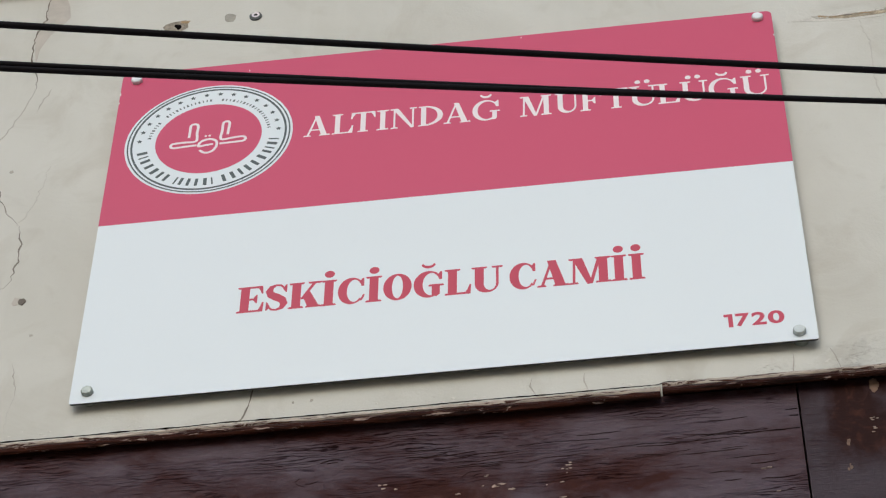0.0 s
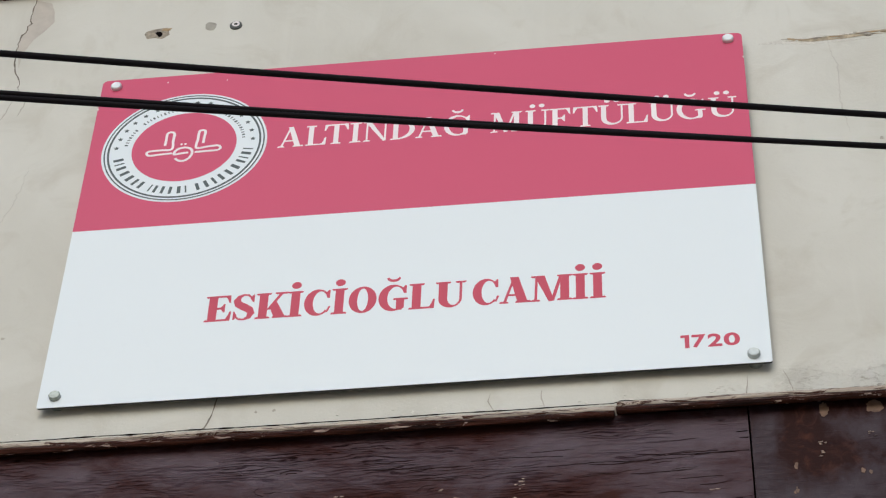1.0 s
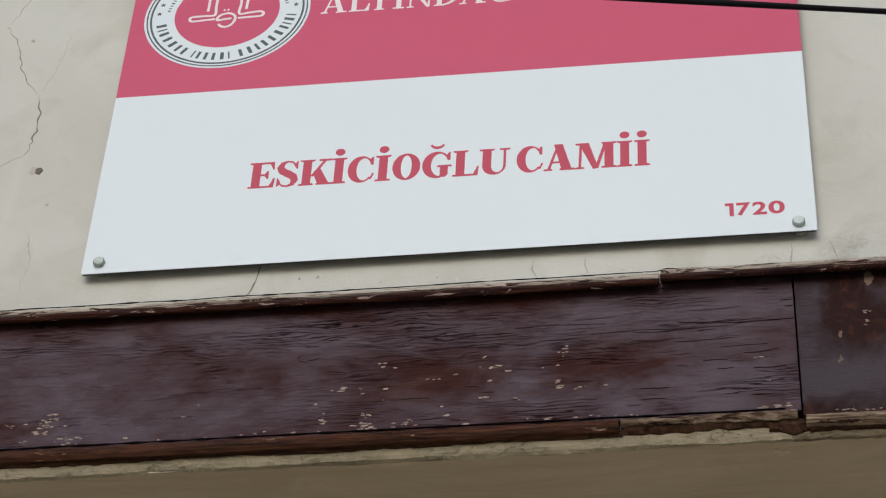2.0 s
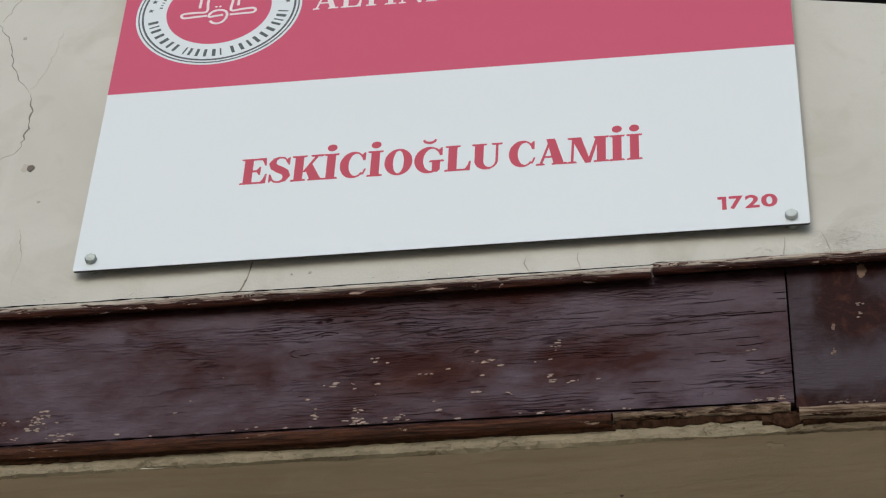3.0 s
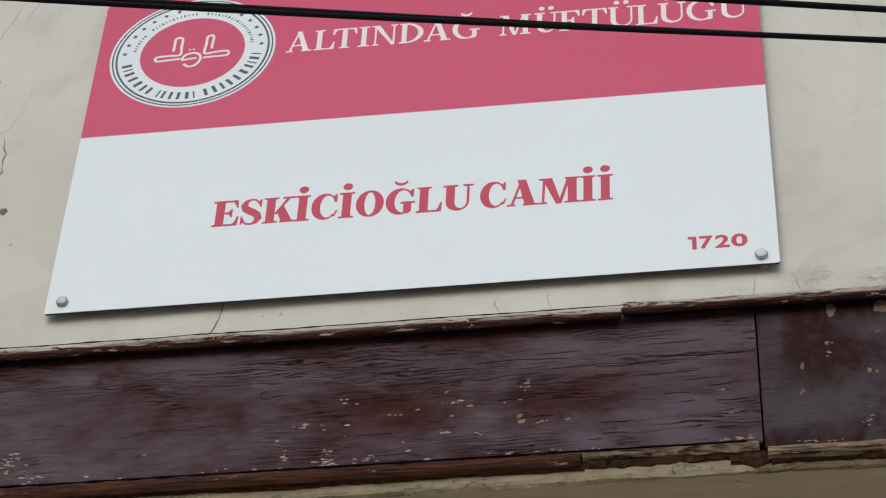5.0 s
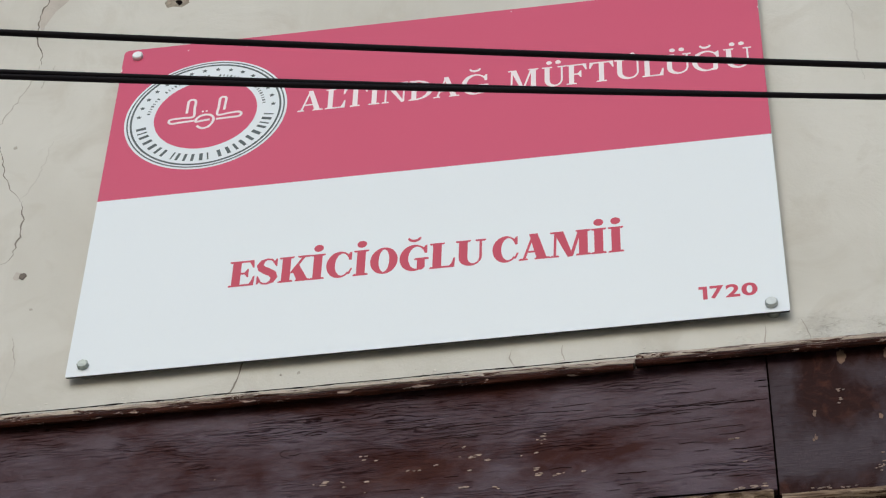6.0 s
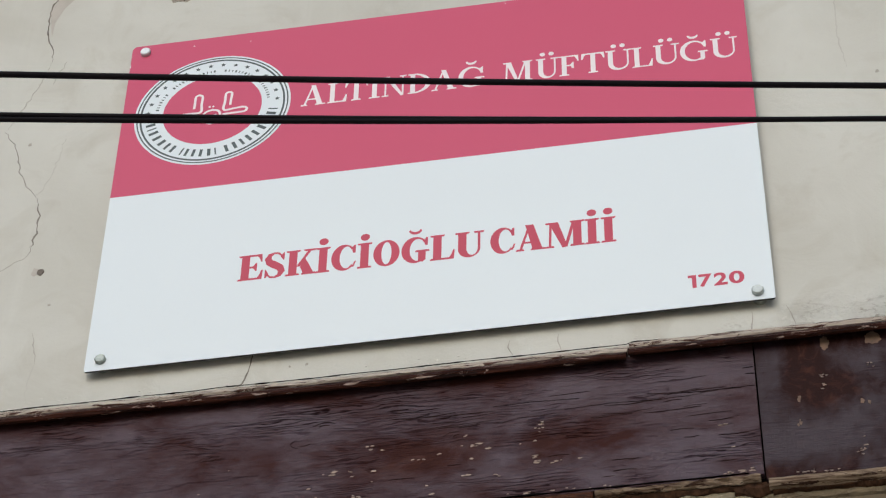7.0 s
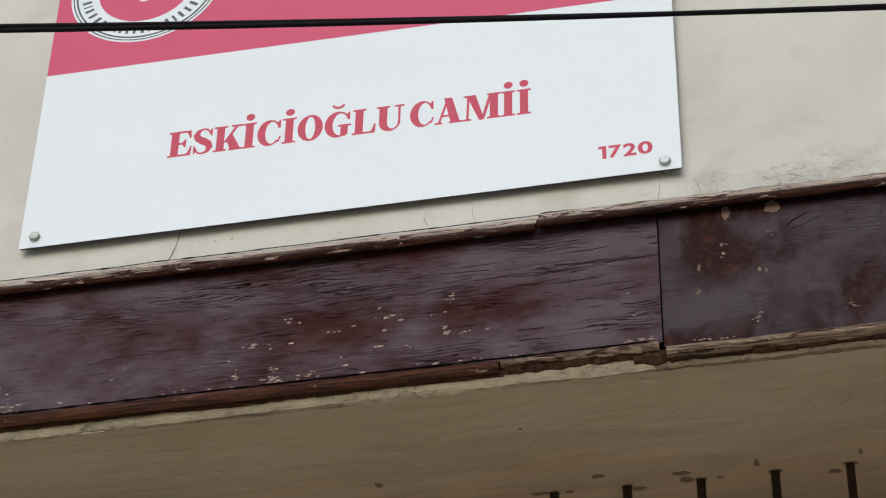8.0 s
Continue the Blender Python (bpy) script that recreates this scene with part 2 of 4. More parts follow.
CHIPPED = plain_material("chipped_grey_plaster", (0.30, 0.265, 0.215), 0.95, 0, 0.35, 120.0, 0.2, 0.004)
CHIP = plain_material("pale_paint_chip", (0.36, 0.275, 0.225), 0.8, 0, 0.45, 160.0)
CHIP_DIM = plain_material("dim_paint_chip", (0.27, 0.20, 0.165), 0.8, 0, 0.45, 160.0)
CHIP_TAN = plain_material("tan_bare_wood", (0.15, 0.090, 0.060), 0.7, 0, 0.45, 60.0)
ROUGHCAST = plain_material("crumbling_lime", (0.57, 0.555, 0.51), 0.9, 0, 0.12, 90.0, bump=0.003)
TAN_GOUGE = plain_material("tan_gouge", (0.40, 0.34, 0.25), 0.95, 0, 0.35, 110.0, 0.2, 0.004)
BROWN_GAP = plain_material("dirty_brown_gouge", (0.30, 0.215, 0.115), 0.9, 0, 0.4, 50.0, bump=0.003)
DARK_SPOT = plain_material("dark_cement_spot", (0.20, 0.135, 0.085), 0.9, 0, 0.3, 90.0, bump=0.002)
IRON = plain_material("rusty_dark_iron", (0.035, 0.018, 0.012), 0.7, 0.2, 0.35, 70.0, bump=0.001)
PLUG = plain_material("grey_plastic_plug", (0.05, 0.055, 0.05), 0.6)
PALE_FLAKE = plain_material("pale_limewash_flake", (0.525, 0.435, 0.315), 0.9, 0, 0.15, 60.0)
GROUND = plain_material("pale_street_paving", (0.57, 0.495, 0.37), 0.85, 0, 0.2, 6.0, bump=0.004)


# ---- building blocks ----
def part(name, bm, material, parent=None, label="", kind=""):
    mesh = bpy.data.meshes.new(name)
    bm.normal_update()
    bm.to_mesh(mesh)
    bm.free()
    mesh.materials.append(material)
    ob = new(name, mesh)
    if parent is not None:
        ob.parent = parent
    return tagged(ob, label, kind=kind)


def smooth(ob):
    for p in ob.data.polygons:
        p.use_smooth = True
    return ob


def box(bm, x0, x1, y0, y1, z0, z1):
    v = [bm.verts.new(p) for p in ((x0, y0, z0), (x1, y0, z0), (x1, y1, z0), (x0, y1, z0), (x0, y0, z1), (x1, y0, z1), (x1, y1, z1), (x0, y1, z1))]
    for f in ((3, 2, 1, 0), (4, 5, 6, 7), (0, 1, 5, 4), (1, 2, 6, 5), (2, 3, 7, 6), (3, 0, 4, 7)):
        bm.faces.new([v[i] for i in f])
    return bm


def plate(bm, outline, y_front, y_back):
    """A flat piece in the wall's plane with the given (x, z) outline, counter-clockwise seen from the street."""
    front = [bm.verts.new((x, y_front, z)) for x, z in outline]
    back = [bm.verts.new((x, y_back, z)) for x, z in outline]
    bm.faces.new(front)
    bm.faces.new(back[::-1])
    n = len(outline)
    for i in range(n):
        bm.faces.new((front[i], back[i], back[(i + 1) % n], front[(i + 1) % n]))
    return bm


def ribbon(bm, line, width, y_front, y_back):
    """A band of a given width (or widths) along an (x, z) polyline."""
    pts = [Vector(p) for p in line]
    w = width if isinstance(width, list) else [width] * len(pts)
    rows = []
    for i, p in enumerate(pts):
        a, b = pts[max(i - 1, 0)], pts[min(i + 1, len(pts) - 1)]
        d = (b - a).normalized()
        s = Vector((-d.y, d.x)) * w[i] / 2
        rows.append([bm.verts.new(q) for q in ((p.x - s.x, y_front, p.y - s.y), (p.x + s.x, y_front, p.y + s.y), (p.x + s.x, y_back, p.y + s.y), (p.x - s.x, y_back, p.y - s.y))])
    for r, q in zip(rows, rows[1:]):
        for k in range(4):
            bm.faces.new((r[k], q[k], q[(k + 1) % 4], r[(k + 1) % 4]))
    bm.faces.new(rows[0])
    bm.faces.new(rows[-1][::-1])
    return bm


def ring(bm, cx, cz, r0, r1, y_front, y_back, count=72):
    rows = []
    for i in range(count):
        c, s = math.cos(2 * math.pi * i / count), math.sin(2 * math.pi * i / count)
        rows.append([bm.verts.new((cx + r * c, y, cz + r * s)) for r, y in ((r0, y_front), (r1, y_front), (r1, y_back), (r0, y_back))])
    for i in range(count):
        a, b = rows[i], rows[(i + 1) % count]
        for k in range(4):
            bm.faces.new((a[k], b[k], b[(k + 1) % 4], a[(k + 1) % 4]))
    return bm


def disc(cx, cz, r, count=64):
    return [(cx + r * math.cos(2 * math.pi * i / count), cz + r * math.sin(2 * math.pi * i / count)) for i in range(count)]


def blob(cx, cz, rx, rz, rnd, count=9, rag=0.35):
    out = []
    for i in range(count):
        a = 2 * math.pi * (i + rnd.uniform(-0.25, 0.25)) / count
        k = 1 + rnd.uniform(-rag, rag)
        out.append((cx + rx * k * math.cos(a), cz + rz * k * math.sin(a)))
    return out


def jagged(line, rnd, step=0.008, wobble=0.0018):
    out = []
    for a, b in zip(line, line[1:]):
        n = max(1, int(math.dist(a, b) / step))
        for i in range(n):
            t = i / n
            out.append((a[0] + (b[0] - a[0]) * t + rnd.gauss(0, wobble), a[1] + (b[1] - a[1]) * t + rnd.gauss(0, wobble * 0.5)))
    return out + [line[-1]]


def cylinder(bm, x, z, r, y_front, y_back, count=24, bevel=0.0):
    steps = [(r, y_back), (r, y_front + bevel)] + ([(r - bevel, y_front)] if bevel else [])
    rows = [[bm.verts.new((x + q * math.cos(2 * math.pi * i / count), y, z + q * math.sin(2 * math.pi * i / count))) for i in range(count)] for q, y in steps]
    for a, b in zip(rows, rows[1:]):
        for i in range(count):
            bm.faces.new((a[i], a[(i + 1) % count], b[(i + 1) % count], b[i]))
    bm.faces.new(rows[-1])
    bm.faces.new(rows[0][::-1])
    return bm


def run(bm, profile, x0, x1, step=0.02, wobble=0.0006, seed=0.0, lift=None):
    """A moulding: a closed (y, z) profile drawn along x, a little uneven."""
    n = max(2, int((x1 - x0) / step))
    rows = []
    for i in range(n + 1):
        x = x0 + (x1 - x0) * i / n
        row = []
        for k, (y, z) in enumerate(profile):
            dy = wobble * noise.noise((x * 9 + seed, k * 3.7, 1.0)) + wobble * 0.7 * noise.noise((x * 60 + seed, k * 3.7, 4.0))
            dz = wobble * noise.noise((x * 8 + seed, k * 2.9, 7.0)) + wobble * 0.7 * noise.noise((x * 55 + seed, k * 2.9, 9.0)) + wobble * 0.45 * noise.noise((x * 150 + seed, k * 2.9, 5.0))
            row.append(bm.verts.new((x, y + dy, z + dz + (lift(x) if lift else 0.0))))
        rows.append(row)
    m = len(profile)
    for a, b in zip(rows, rows[1:]):
        for k in range(m):
            bm.faces.new((a[k], a[(k + 1) % m], b[(k + 1) % m], b[k]))
    bm.faces.new(rows[0][::-1])
    bm.faces.new(rows[-1])
    bmesh.ops.recalc_face_normals(bm, faces=bm.faces)
    return bm


def steps(a, b, n):
    return [a + (b - a) * i / n for i in range(n + 1)]


# ---- the setting ----
ARRIS = 3.590
RISE = 0.292
LIP = -0.015


def ragged(x):
    return ARRIS + 0.0035 * noise.noise((x * 7, 3.1, 0)) + 0.0022 * noise.noise((x * 31, 8.0, 0)) + 0.0012 * noise.noise((x * 90, 2.0, 0))


SKIN = -0.0015


def swell(x, z):
    return SKIN + 0.004 * noise.noise((x * 1.7, z * 1.7, 5.0)) + 0.0012 * noise.noise((x * 9, z * 9, 2.0))


def sheet(bm, us, vs, place):
    rows = [[bm.verts.new(place(u, v)) for u in us] for v in vs]
    for a, b in zip(rows, rows[1:]):
        for i in range(len(us) - 1):
            bm.faces.new((a[i], a[i + 1], b[i + 1], b[i]))
    return bm


bm = bmesh.new()
sheet(bm, [-150, -20, -6, 0, 6, 20, 150], [-150, -20, -6, 0, 20, 150], lambda x, y: (x, y, 0))
tagged(part("ground", bm, GROUND), "pale dry paved street in front of the wall", "ground", kind="structure")

XS = [-9, -6, -4, -2.5, -1.6] + steps(-1.05, 1.15, 200) + [1.6, 2.5, 4, 6, 9]
bm = bmesh.new()
profile = [(0.012, ARRIS + 0.020), (0.62, ARRIS + 0.62 * RISE + 0.018), (0.62, 7.0), (0.012, 7.0)]
run(bm, profile, -9, 9, 3.0, 0.0)
wall = tagged(part("wall_upper", bm, PLASTER), "upper wall in weathered cream-grey lime plaster with cracks", "wall", kind="structure")

bm = bmesh.new()
ZS = [0.0] + [0.004, 0.010, 0.016, 0.022, 0.028, 0.036, 0.046] + steps(0.056, 1.47, 130) + [1.8, 2.4, 3.387]


def face_place(x, d):
    base = ragged(x)
    keep = min(1.0, d / 0.02)
    out = LIP * (1 - min(1.0, max(0.0, (d - 0.055) / 0.02)))
    return (x, swell(x, base + d) * keep + out + 0.0015 * noise.noise((x * 22, d * 40, 3)) * keep * out / LIP, base + d)


sheet(bm, XS, ZS, face_place)
smooth(part("plaster_face", bm, PLASTER, wall))

bm = bmesh.new()
YS = [LIP, LIP + 0.004, LIP + 0.012, 0.010] + steps(0.02, 0.62, 60)


def soffit_place(x, y):
    keep = min(1.0, (y - LIP) / 0.03)
    plane = ARRIS + RISE * (y - LIP) + 0.005 * noise.noise((x * 3, y * 7, 1)) + 0.0022 * noise.noise((x * 9, y * 24, 6)) + 0.0008 * noise.noise((x * 40, y * 60, 2))
    return (x, y, ragged(x) * (1 - keep) + plane * keep)


sheet(bm, XS[::-1], YS, soffit_place)
smooth(tagged(part("soffit", bm, SOFFIT), "ochre limewashed underside above the barred opening", "soffit", kind="structure"))

bm = bmesh.new()
box(bm, -9, -1.3, 0.0, 0.62, 0, 3.59)
box(bm, 1.3, 9, 0.0, 0.62, 0, 3.59)
box(bm, -1.3, 1.3, 0.0, 0.62, 0, 2.1)
tagged(part("wall_lower", bm, PLASTER), "lower plastered wall around the barred opening", "wall", kind="structure")
bm = bmesh.new()
box(bm, -9, 9, 0.62, 0.8, 0, 7.0)
tagged(part("wall_back", bm, PLASTER), "plain plastered back of the wall recess", "wall", kind="structure")

# ---- cracks, patches and holes in the plaster ----
rnd = random.Random(4)


def crack(line, width, material, wobble=0.0016):
    pts = jagged(line, rnd, 0.007, wobble)
    n = len(pts)
    w = [max(0.0003, 0.85 * width * (0.55 + 0.9 * rnd.random()) * (0.35 + min(1, 4 * min(i, n - 1 - i) / n))) for i in range(n)]
    b = bmesh.new()
    pts3 = [(x, z) for x, z in pts]
    ribbon(b, pts3, w, 0, 0.003)
    for v in b.verts:
        v.co.z += SKIN
        v.co.y += swell(v.co.x, v.co.z) - 0.0004
    return part("crack", b, material, wall)


crack([(-0.655, 4.99), (-0.6558, 4.957), (-0.6568, 4.871), (-0.6696, 4.817), (-0.6642, 4.747), (-0.6552, 4.725), (-0.6489, 4.687)], 0.0022, CRACK)
crack([(-0.6507, 4.684), (-0.6607, 4.646), (-0.6822, 4.584), (-0.7044, 4.530)], 0.0011, HAIR)
crack([(-0.624, 4.683), (-0.6285, 4.667), (-0.6408, 4.629)], 0.0012, HAIR)
crack([(-0.7049, 4.5234), (-0.6811, 4.4712), (-0.6704, 4.4246), (-0.6549, 4.3902), (-0.6347, 4.3579)], 0.0012, CRACK_SOFT)
crack([(-0.6347, 4.3579), (-0.6248, 4.3299), (-0.6221, 4.2844), (-0.6284, 4.2525), (-0.6277, 4.2385), (-0.6328, 4.2262)], 0.0018, CRACK_SOFT)
crack([(-0.6328, 4.2262), (-0.662, 4.2064), (-0.72, 4.17), (-0.75, 4.06)], 0.0011, HAIR)
crack([(-0.6347, 4.3579), (-0.624, 4.3782), (-0.6081, 4.4474), (-0.6029, 4.4971)], 0.0009, FAINT)
crack([(-0.6006, 4.058), (-0.597, 4.0339), (-0.5892, 4.0115), (-0.5889, 3.9946)], 0.0012, HAIR, 0.0009)
crack([(-0.5889, 3.9946), (-0.595, 3.9618), (-0.5944, 3.9205)], 0.0010, FAINT, 0.0009)
crack([(-0.252, 3.975), (-0.257, 3.955), (-0.261, 3.933), (-0.268, 3.909), (-0.285, 3.900)], 0.0018, CRACK_SOFT, 0.0010)
crack([(0.121, 3.940), (0.118, 3.925), (0.125, 3.908)], 0.0014, HAIR, 0.0006)
crack([(0.190, 3.940), (0.191, 3.925), (0.194, 3.908)], 0.0014, HAIR, 0.0006)
crack([(0.466, 3.945), (0.465, 3.933), (0.462, 3.905)], 0.0013, HAIR, 0.0006)
crack([(0.514, 3.950), (0.518, 3.940), (0.524, 3.912)], 0.0014, HAIR, 0.0006)
crack([(0.63, 4.655), (0.640, 4.60), (0.637, 4.52), (0.645, 4.44)], 0.0016, FAINT, 0.0010)


def wall_patch(name, outline, material, depth=0.0003):
    b = bmesh.new()
    plate(b, outline, -depth, 0.002)
    for v in b.verts:
        v.co.z += SKIN
        v.co.y += swell(v.co.x, v.co.z)
    return part(name, b, material, wall)


wall_patch("plaster_patch", [(-0.6696, 4.8168), (-0.6583, 4.7527), (-0.6568, 4.7902), (-0.6438, 4.8262), (-0.6300, 4.8450), (-0.6157, 4.8706), (-0.6200, 4.9000), (-0.6272, 4.9229), (-0.6555, 4.9353), (-0.6568, 4.8709)], PATCH)
wall_patch("chipped_hole", [(-0.4578, 4.8144), (-0.4519, 4.8008), (-0.4410, 4.8030), (-0.4272, 4.7985), (-0.4157, 4.8083), (-0.4180, 4.8200), (-0.4211, 4.8274), (-0.4411, 4.8254), (-0.4540, 4.8207)], CHIPPED, 0.0004)
wall_patch("drill_hole", blob(-0.4329, 4.8113, 0.006, 0.007, rnd), SPLIT, 0.0007)
wall_patch("drill_hole", blob(-0.423, 4.822, 0.009, 0.004, rnd), BROWN_GAP, 0.0006)
wall_patch("filled_hole", blob(-0.349, 4.822, 0.010, 0.011, rnd, 12, 0.15), plain_material("grey_filler", (0.33, 0.315, 0.275), 0.9, 0, 0.2, 90.0), 0.0004)
b = bmesh.new()
ring(b, -0.307, 4.816, 0.0040, 0.0100, -0.006, 0.004, 24)
plug = part("wall_plug", b, PLUG, wall)
b = bmesh.new()
ring(b, -0.307, 4.8175, 0.0034, 0.0064, -0.0072, -0.005, 20)
part("plug_rim", b, LETTER_WHITE, wall)
wall_patch("nail_hole", blob(-0.605, 4.187, 0.0048, 0.0055, rnd), CRACK, 0.0016)
wall_patch("plaster_pock", blob(-0.613, 4.190, 0.006, 0.008, rnd), PATCH, 0.0004)
for x, z, r in ((-0.661, 4.486, 0.003), (-0.582, 4.115, 0.0026), (-0.20, 3.934, 0.0022), (-0.175, 3.935, 0.0026), (0.69, 4.42, 0.003)):
    wall_patch("plaster_pock", blob(x, z, r, r * 1.1, rnd), HAIR, 0.0004)

# the gouged joint beside the sign's upper corner
wall_patch("gouge", [(0.525, 4.667), (0.57, 4.662), (0.603, 4.656), (0.65, 4.657), (0.70, 4.660), (0.80, 4.658), (0.90, 4.660), (0.90, 4.690), (0.80, 4.688), (0.709, 4.681), (0.649, 4.676), (0.60, 4.676), (0.56, 4.672)], ROUGHCAST)
wall_patch("gouge", [(0.570, 4.668), (0.610, 4.662), (0.66, 4.664), (0.70, 4.668), (0.80, 4.667), (0.88, 4.670), (0.80, 4.680), (0.70, 4.677), (0.65, 4.672), (0.60, 4.671)], TAN_GOUGE, 0.0005)
for _ in range(60):
    gx = rnd.uniform(0.56, 0.88)
    wall_patch("gouge", blob(gx, 4.668 + 0.004 * (gx - 0.5) * 8 * rnd.random() + rnd.gauss(0, 0.002), rnd.uniform(0.002, 0.010), rnd.uniform(0.0006, 0.0018), rnd, 8, 0.5), rnd.choice((CRACK_SOFT, HAIR, ROUGHCAST, BROWN_GAP, BROWN_GAP)), 0.0009)

# crumbling lime above the upper moulding
b = bmesh.new()
for i in range(330):
    x = rnd.uniform(0.42, 1.0) if i < 110 else rnd.uniform(-0.75, 0.45)
    z = 3.902 + abs(rnd.gauss(0, 0.020 if x > 0.42 else 0.007))
    s = rnd.uniform(0.0005, 0.0020)
    plate(b, blob(x, z, s * 1.5, s * 0.8, rnd, 7), -0.0002 - 0.0005 * rnd.random() + swell(x, z), 0.003)
part("crumbling_lime", b, ROUGHCAST, wall, kind="stuff")

# ---- timber band under the sign ----
band = tagged(new("timber_band"), "dark-stained weathered timber band with peeling mouldings", "beam")


def board(x0, x1, z0, z1, y, material, label, bow):
    b = bmesh.new()
    us, vs = steps(x0, x1, max(8, int((x1 - x0) / 0.02))), steps(z0, z1, 16)
    front = [[b.verts.new((u, y + 0.0005 * noise.noise((u * 4, v * 9, bow)), v + 0.0012 * noise.noise((u * 14, bow, v)) * (v in (vs[0], vs[-1])))) for u in us] for v in vs]
    for r, q in zip(front, front[1:]):
        for i in range(len(us) - 1):
            b.faces.new((r[i], r[i + 1], q[i + 1], q[i]))
    edge = front[0] + [r[-1] for r in front[1:-1]] + front[-1][::-1] + [r[0] for r in front[-2:0:-1]]
    rim = [b.verts.new((v.co.x, -0.017, v.co.z)) for v in edge]
    for i in range(len(edge)):
        j = (i + 1) % len(edge)
        b.faces.new((edge[j], edge[i], rim[i], rim[j]))
    return part("board", b, material, band, label)


board(-6.0, 0.4610, 3.6240, 3.8570, -0.0300, BOARD, "dark brown board with raised grain and purple sky sheen in its colour", 0.3)
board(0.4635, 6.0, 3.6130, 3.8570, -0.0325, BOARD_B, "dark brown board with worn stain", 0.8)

part("joint", box(bmesh.new(), 0.4525, 0.472, -0.0190, -0.0166, 3.618, 3.857), SPLIT, band, "dark open joint between the boards")

# upper moulding: cream fillet over a brown bead, in two lengths
BEAD_PROFILE = [(0.004, 3.8700), (-0.0200, 3.8690), (-0.0280, 3.8680), (-0.032, 3.8655), (-0.036, 3.8615), (-0.042, 3.8555), (-0.0455, 3.8510), (-0.0470, 3.8470), (-0.0465, 3.8435), (-0.0445, 3.8415), (-0.0422, 3.8413),
    (-0.0408, 3.8440), (-0.0395, 3.8562), (-0.0340, 3.8590), (0.004, 3.8590)]
FILLET_PROFILE = [(0.004, 3.9030), (-0.004, 3.9012), (-0.012, 3.8930), (-0.020, 3.8845), (-0.0245, 3.8790), (-0.0257, 3.8755), (-0.0240, 3.8735), (-0.0180, 3.8722), (0.004, 3.8722)]


def lifted(profile, d, out=0.0):
    return [(y - (out if y < 0 else 0), z + d) for y, z in profile]


moulding = tagged(new("upper_moulding"), "brown wooden moulding with flaking cream paint, in two lengths", "moulding")
for x0, x1, d, out, seed in ((-6.0, 0.2885, 0.0, 0.0, 0.0), (0.2915, 6.0, 0.0030, 0.0035, 40.0)):
    length = x1 - x0
    for name, prof, mat in (("bead", BEAD_PROFILE, BEAD), ("fillet", FILLET_PROFILE, FILLET)):
        b = bmesh.new()
        cut = -1.1 if x0 < -1 else 1.2
        if x0 < -1:
            run(b, lifted(prof, d, out), cut, x1, 0.006, 0.0013, seed)
        else:
            run(b, lifted(prof, d, out), x0, cut, 0.006, 0.0013, seed)
        part(name, b, mat, moulding)
        b = bmesh.new()
        run(b, lifted(prof, d, out), min(cut, x0) if x0 < -1 else cut, cut if x0 < -1 else x1, 0.5, 0.0, seed)
        part(name, b, mat, moulding)

b = bmesh.new()
joint_line = [(-1.05 + 0.008 * i, 3.9062 + (0.0030 if i > 167 else 0.0) + 0.0010 * noise.noise((i * 0.11, 4.0, 1.0))) for i in range(271)]
ribbon(b, joint_line, [max(0.0002, 0.0017 * (0.25 + 2.4 * noise.noise((i * 0.37, 9.0, 2.0)))) for i in range(271)], -0.0012, 0.004)
for v in b.verts:
    v.co.z += SKIN
    v.co.y += swell(v.co.x, v.co.z)
part("joint", b, SPLIT, moulding, "dark gap along the wall")

# lower bead: brown length, a broken stretch, then a bare length
lower = tagged(new("lower_moulding"), "half-round wooden bead, partly broken and bare", "moulding")
THIN = [(-0.016, 3.6150), (-0.0325, 3.6140), (-0.0366, 3.6100), (-0.0360, 3.6045), (-0.0315, 3.6005), (-0.0250, 3.5990), (-0.016, 3.6030)]
HALF = [(-0.016, 3.6225), (-0.0300, 3.6232), (-0.0345, 3.6200), (-0.0368, 3.6160), (-0.0366, 3.6115), (-0.0340, 3.6075), (-0.0295, 3.6050), (-0.0235, 3.6060), (-0.016, 3.6100)]
b = bmesh.new()
run(b, HALF, -6.0, -1.1, 0.5, 0.0)
part("bead", b, BEAD_LOW, lower)
b = bmesh.new()
run(b, HALF, -1.1, 0.235, 0.010, 0.0012, 11.0)
part("bead", b, BEAD_LOW, lower)
b = bmesh.new()
run(b, [(-0.016, 3.6235), (-0.0318, 3.6225), (-0.0338, 3.6200), (-0.0328, 3.6165), (-0.0280, 3.6150), (-0.016, 3.6160)], 0.237, 0.456, 0.005, 0.0034, 21.0)
part("broken_bead", b, BARE, lower, "splintered bare wood strip")
b = bmesh.new()
run(b, THIN, 0.466, 1.2, 0.010, 0.0014, 31.0)
part("bead", b, BARE, lower, "bare pale wooden bead")
b = bmesh.new()
run(b, THIN, 1.2, 6.0, 0.5, 0.0)
part("bead", b, BARE, lower)

b = bmesh.new()
run(b, [(-0.010, 3.6170), (-0.0235, 3.6165), (-0.0250, 3.6120), (-0.0218, 3.6070), (-0.010, 3.6050)], 0.240, 0.470, 0.004, 0.0042, 27.0)
part("broken_edge", b, BROWN_SOIL_AND_GAP, lower, "crumbled dark earth where the bead is missing")
# dark strip in place of the shaded gap below the brown bead
b = bmesh.new()
run(b, [(-0.010, 3.6120), (-0.0225, 3.6110), (-0.0242, 3.6075), (-0.0215, 3.6035), (-0.010, 3.6030)], -1.05, 0.2395, 0.004, 0.0022, 47.0)
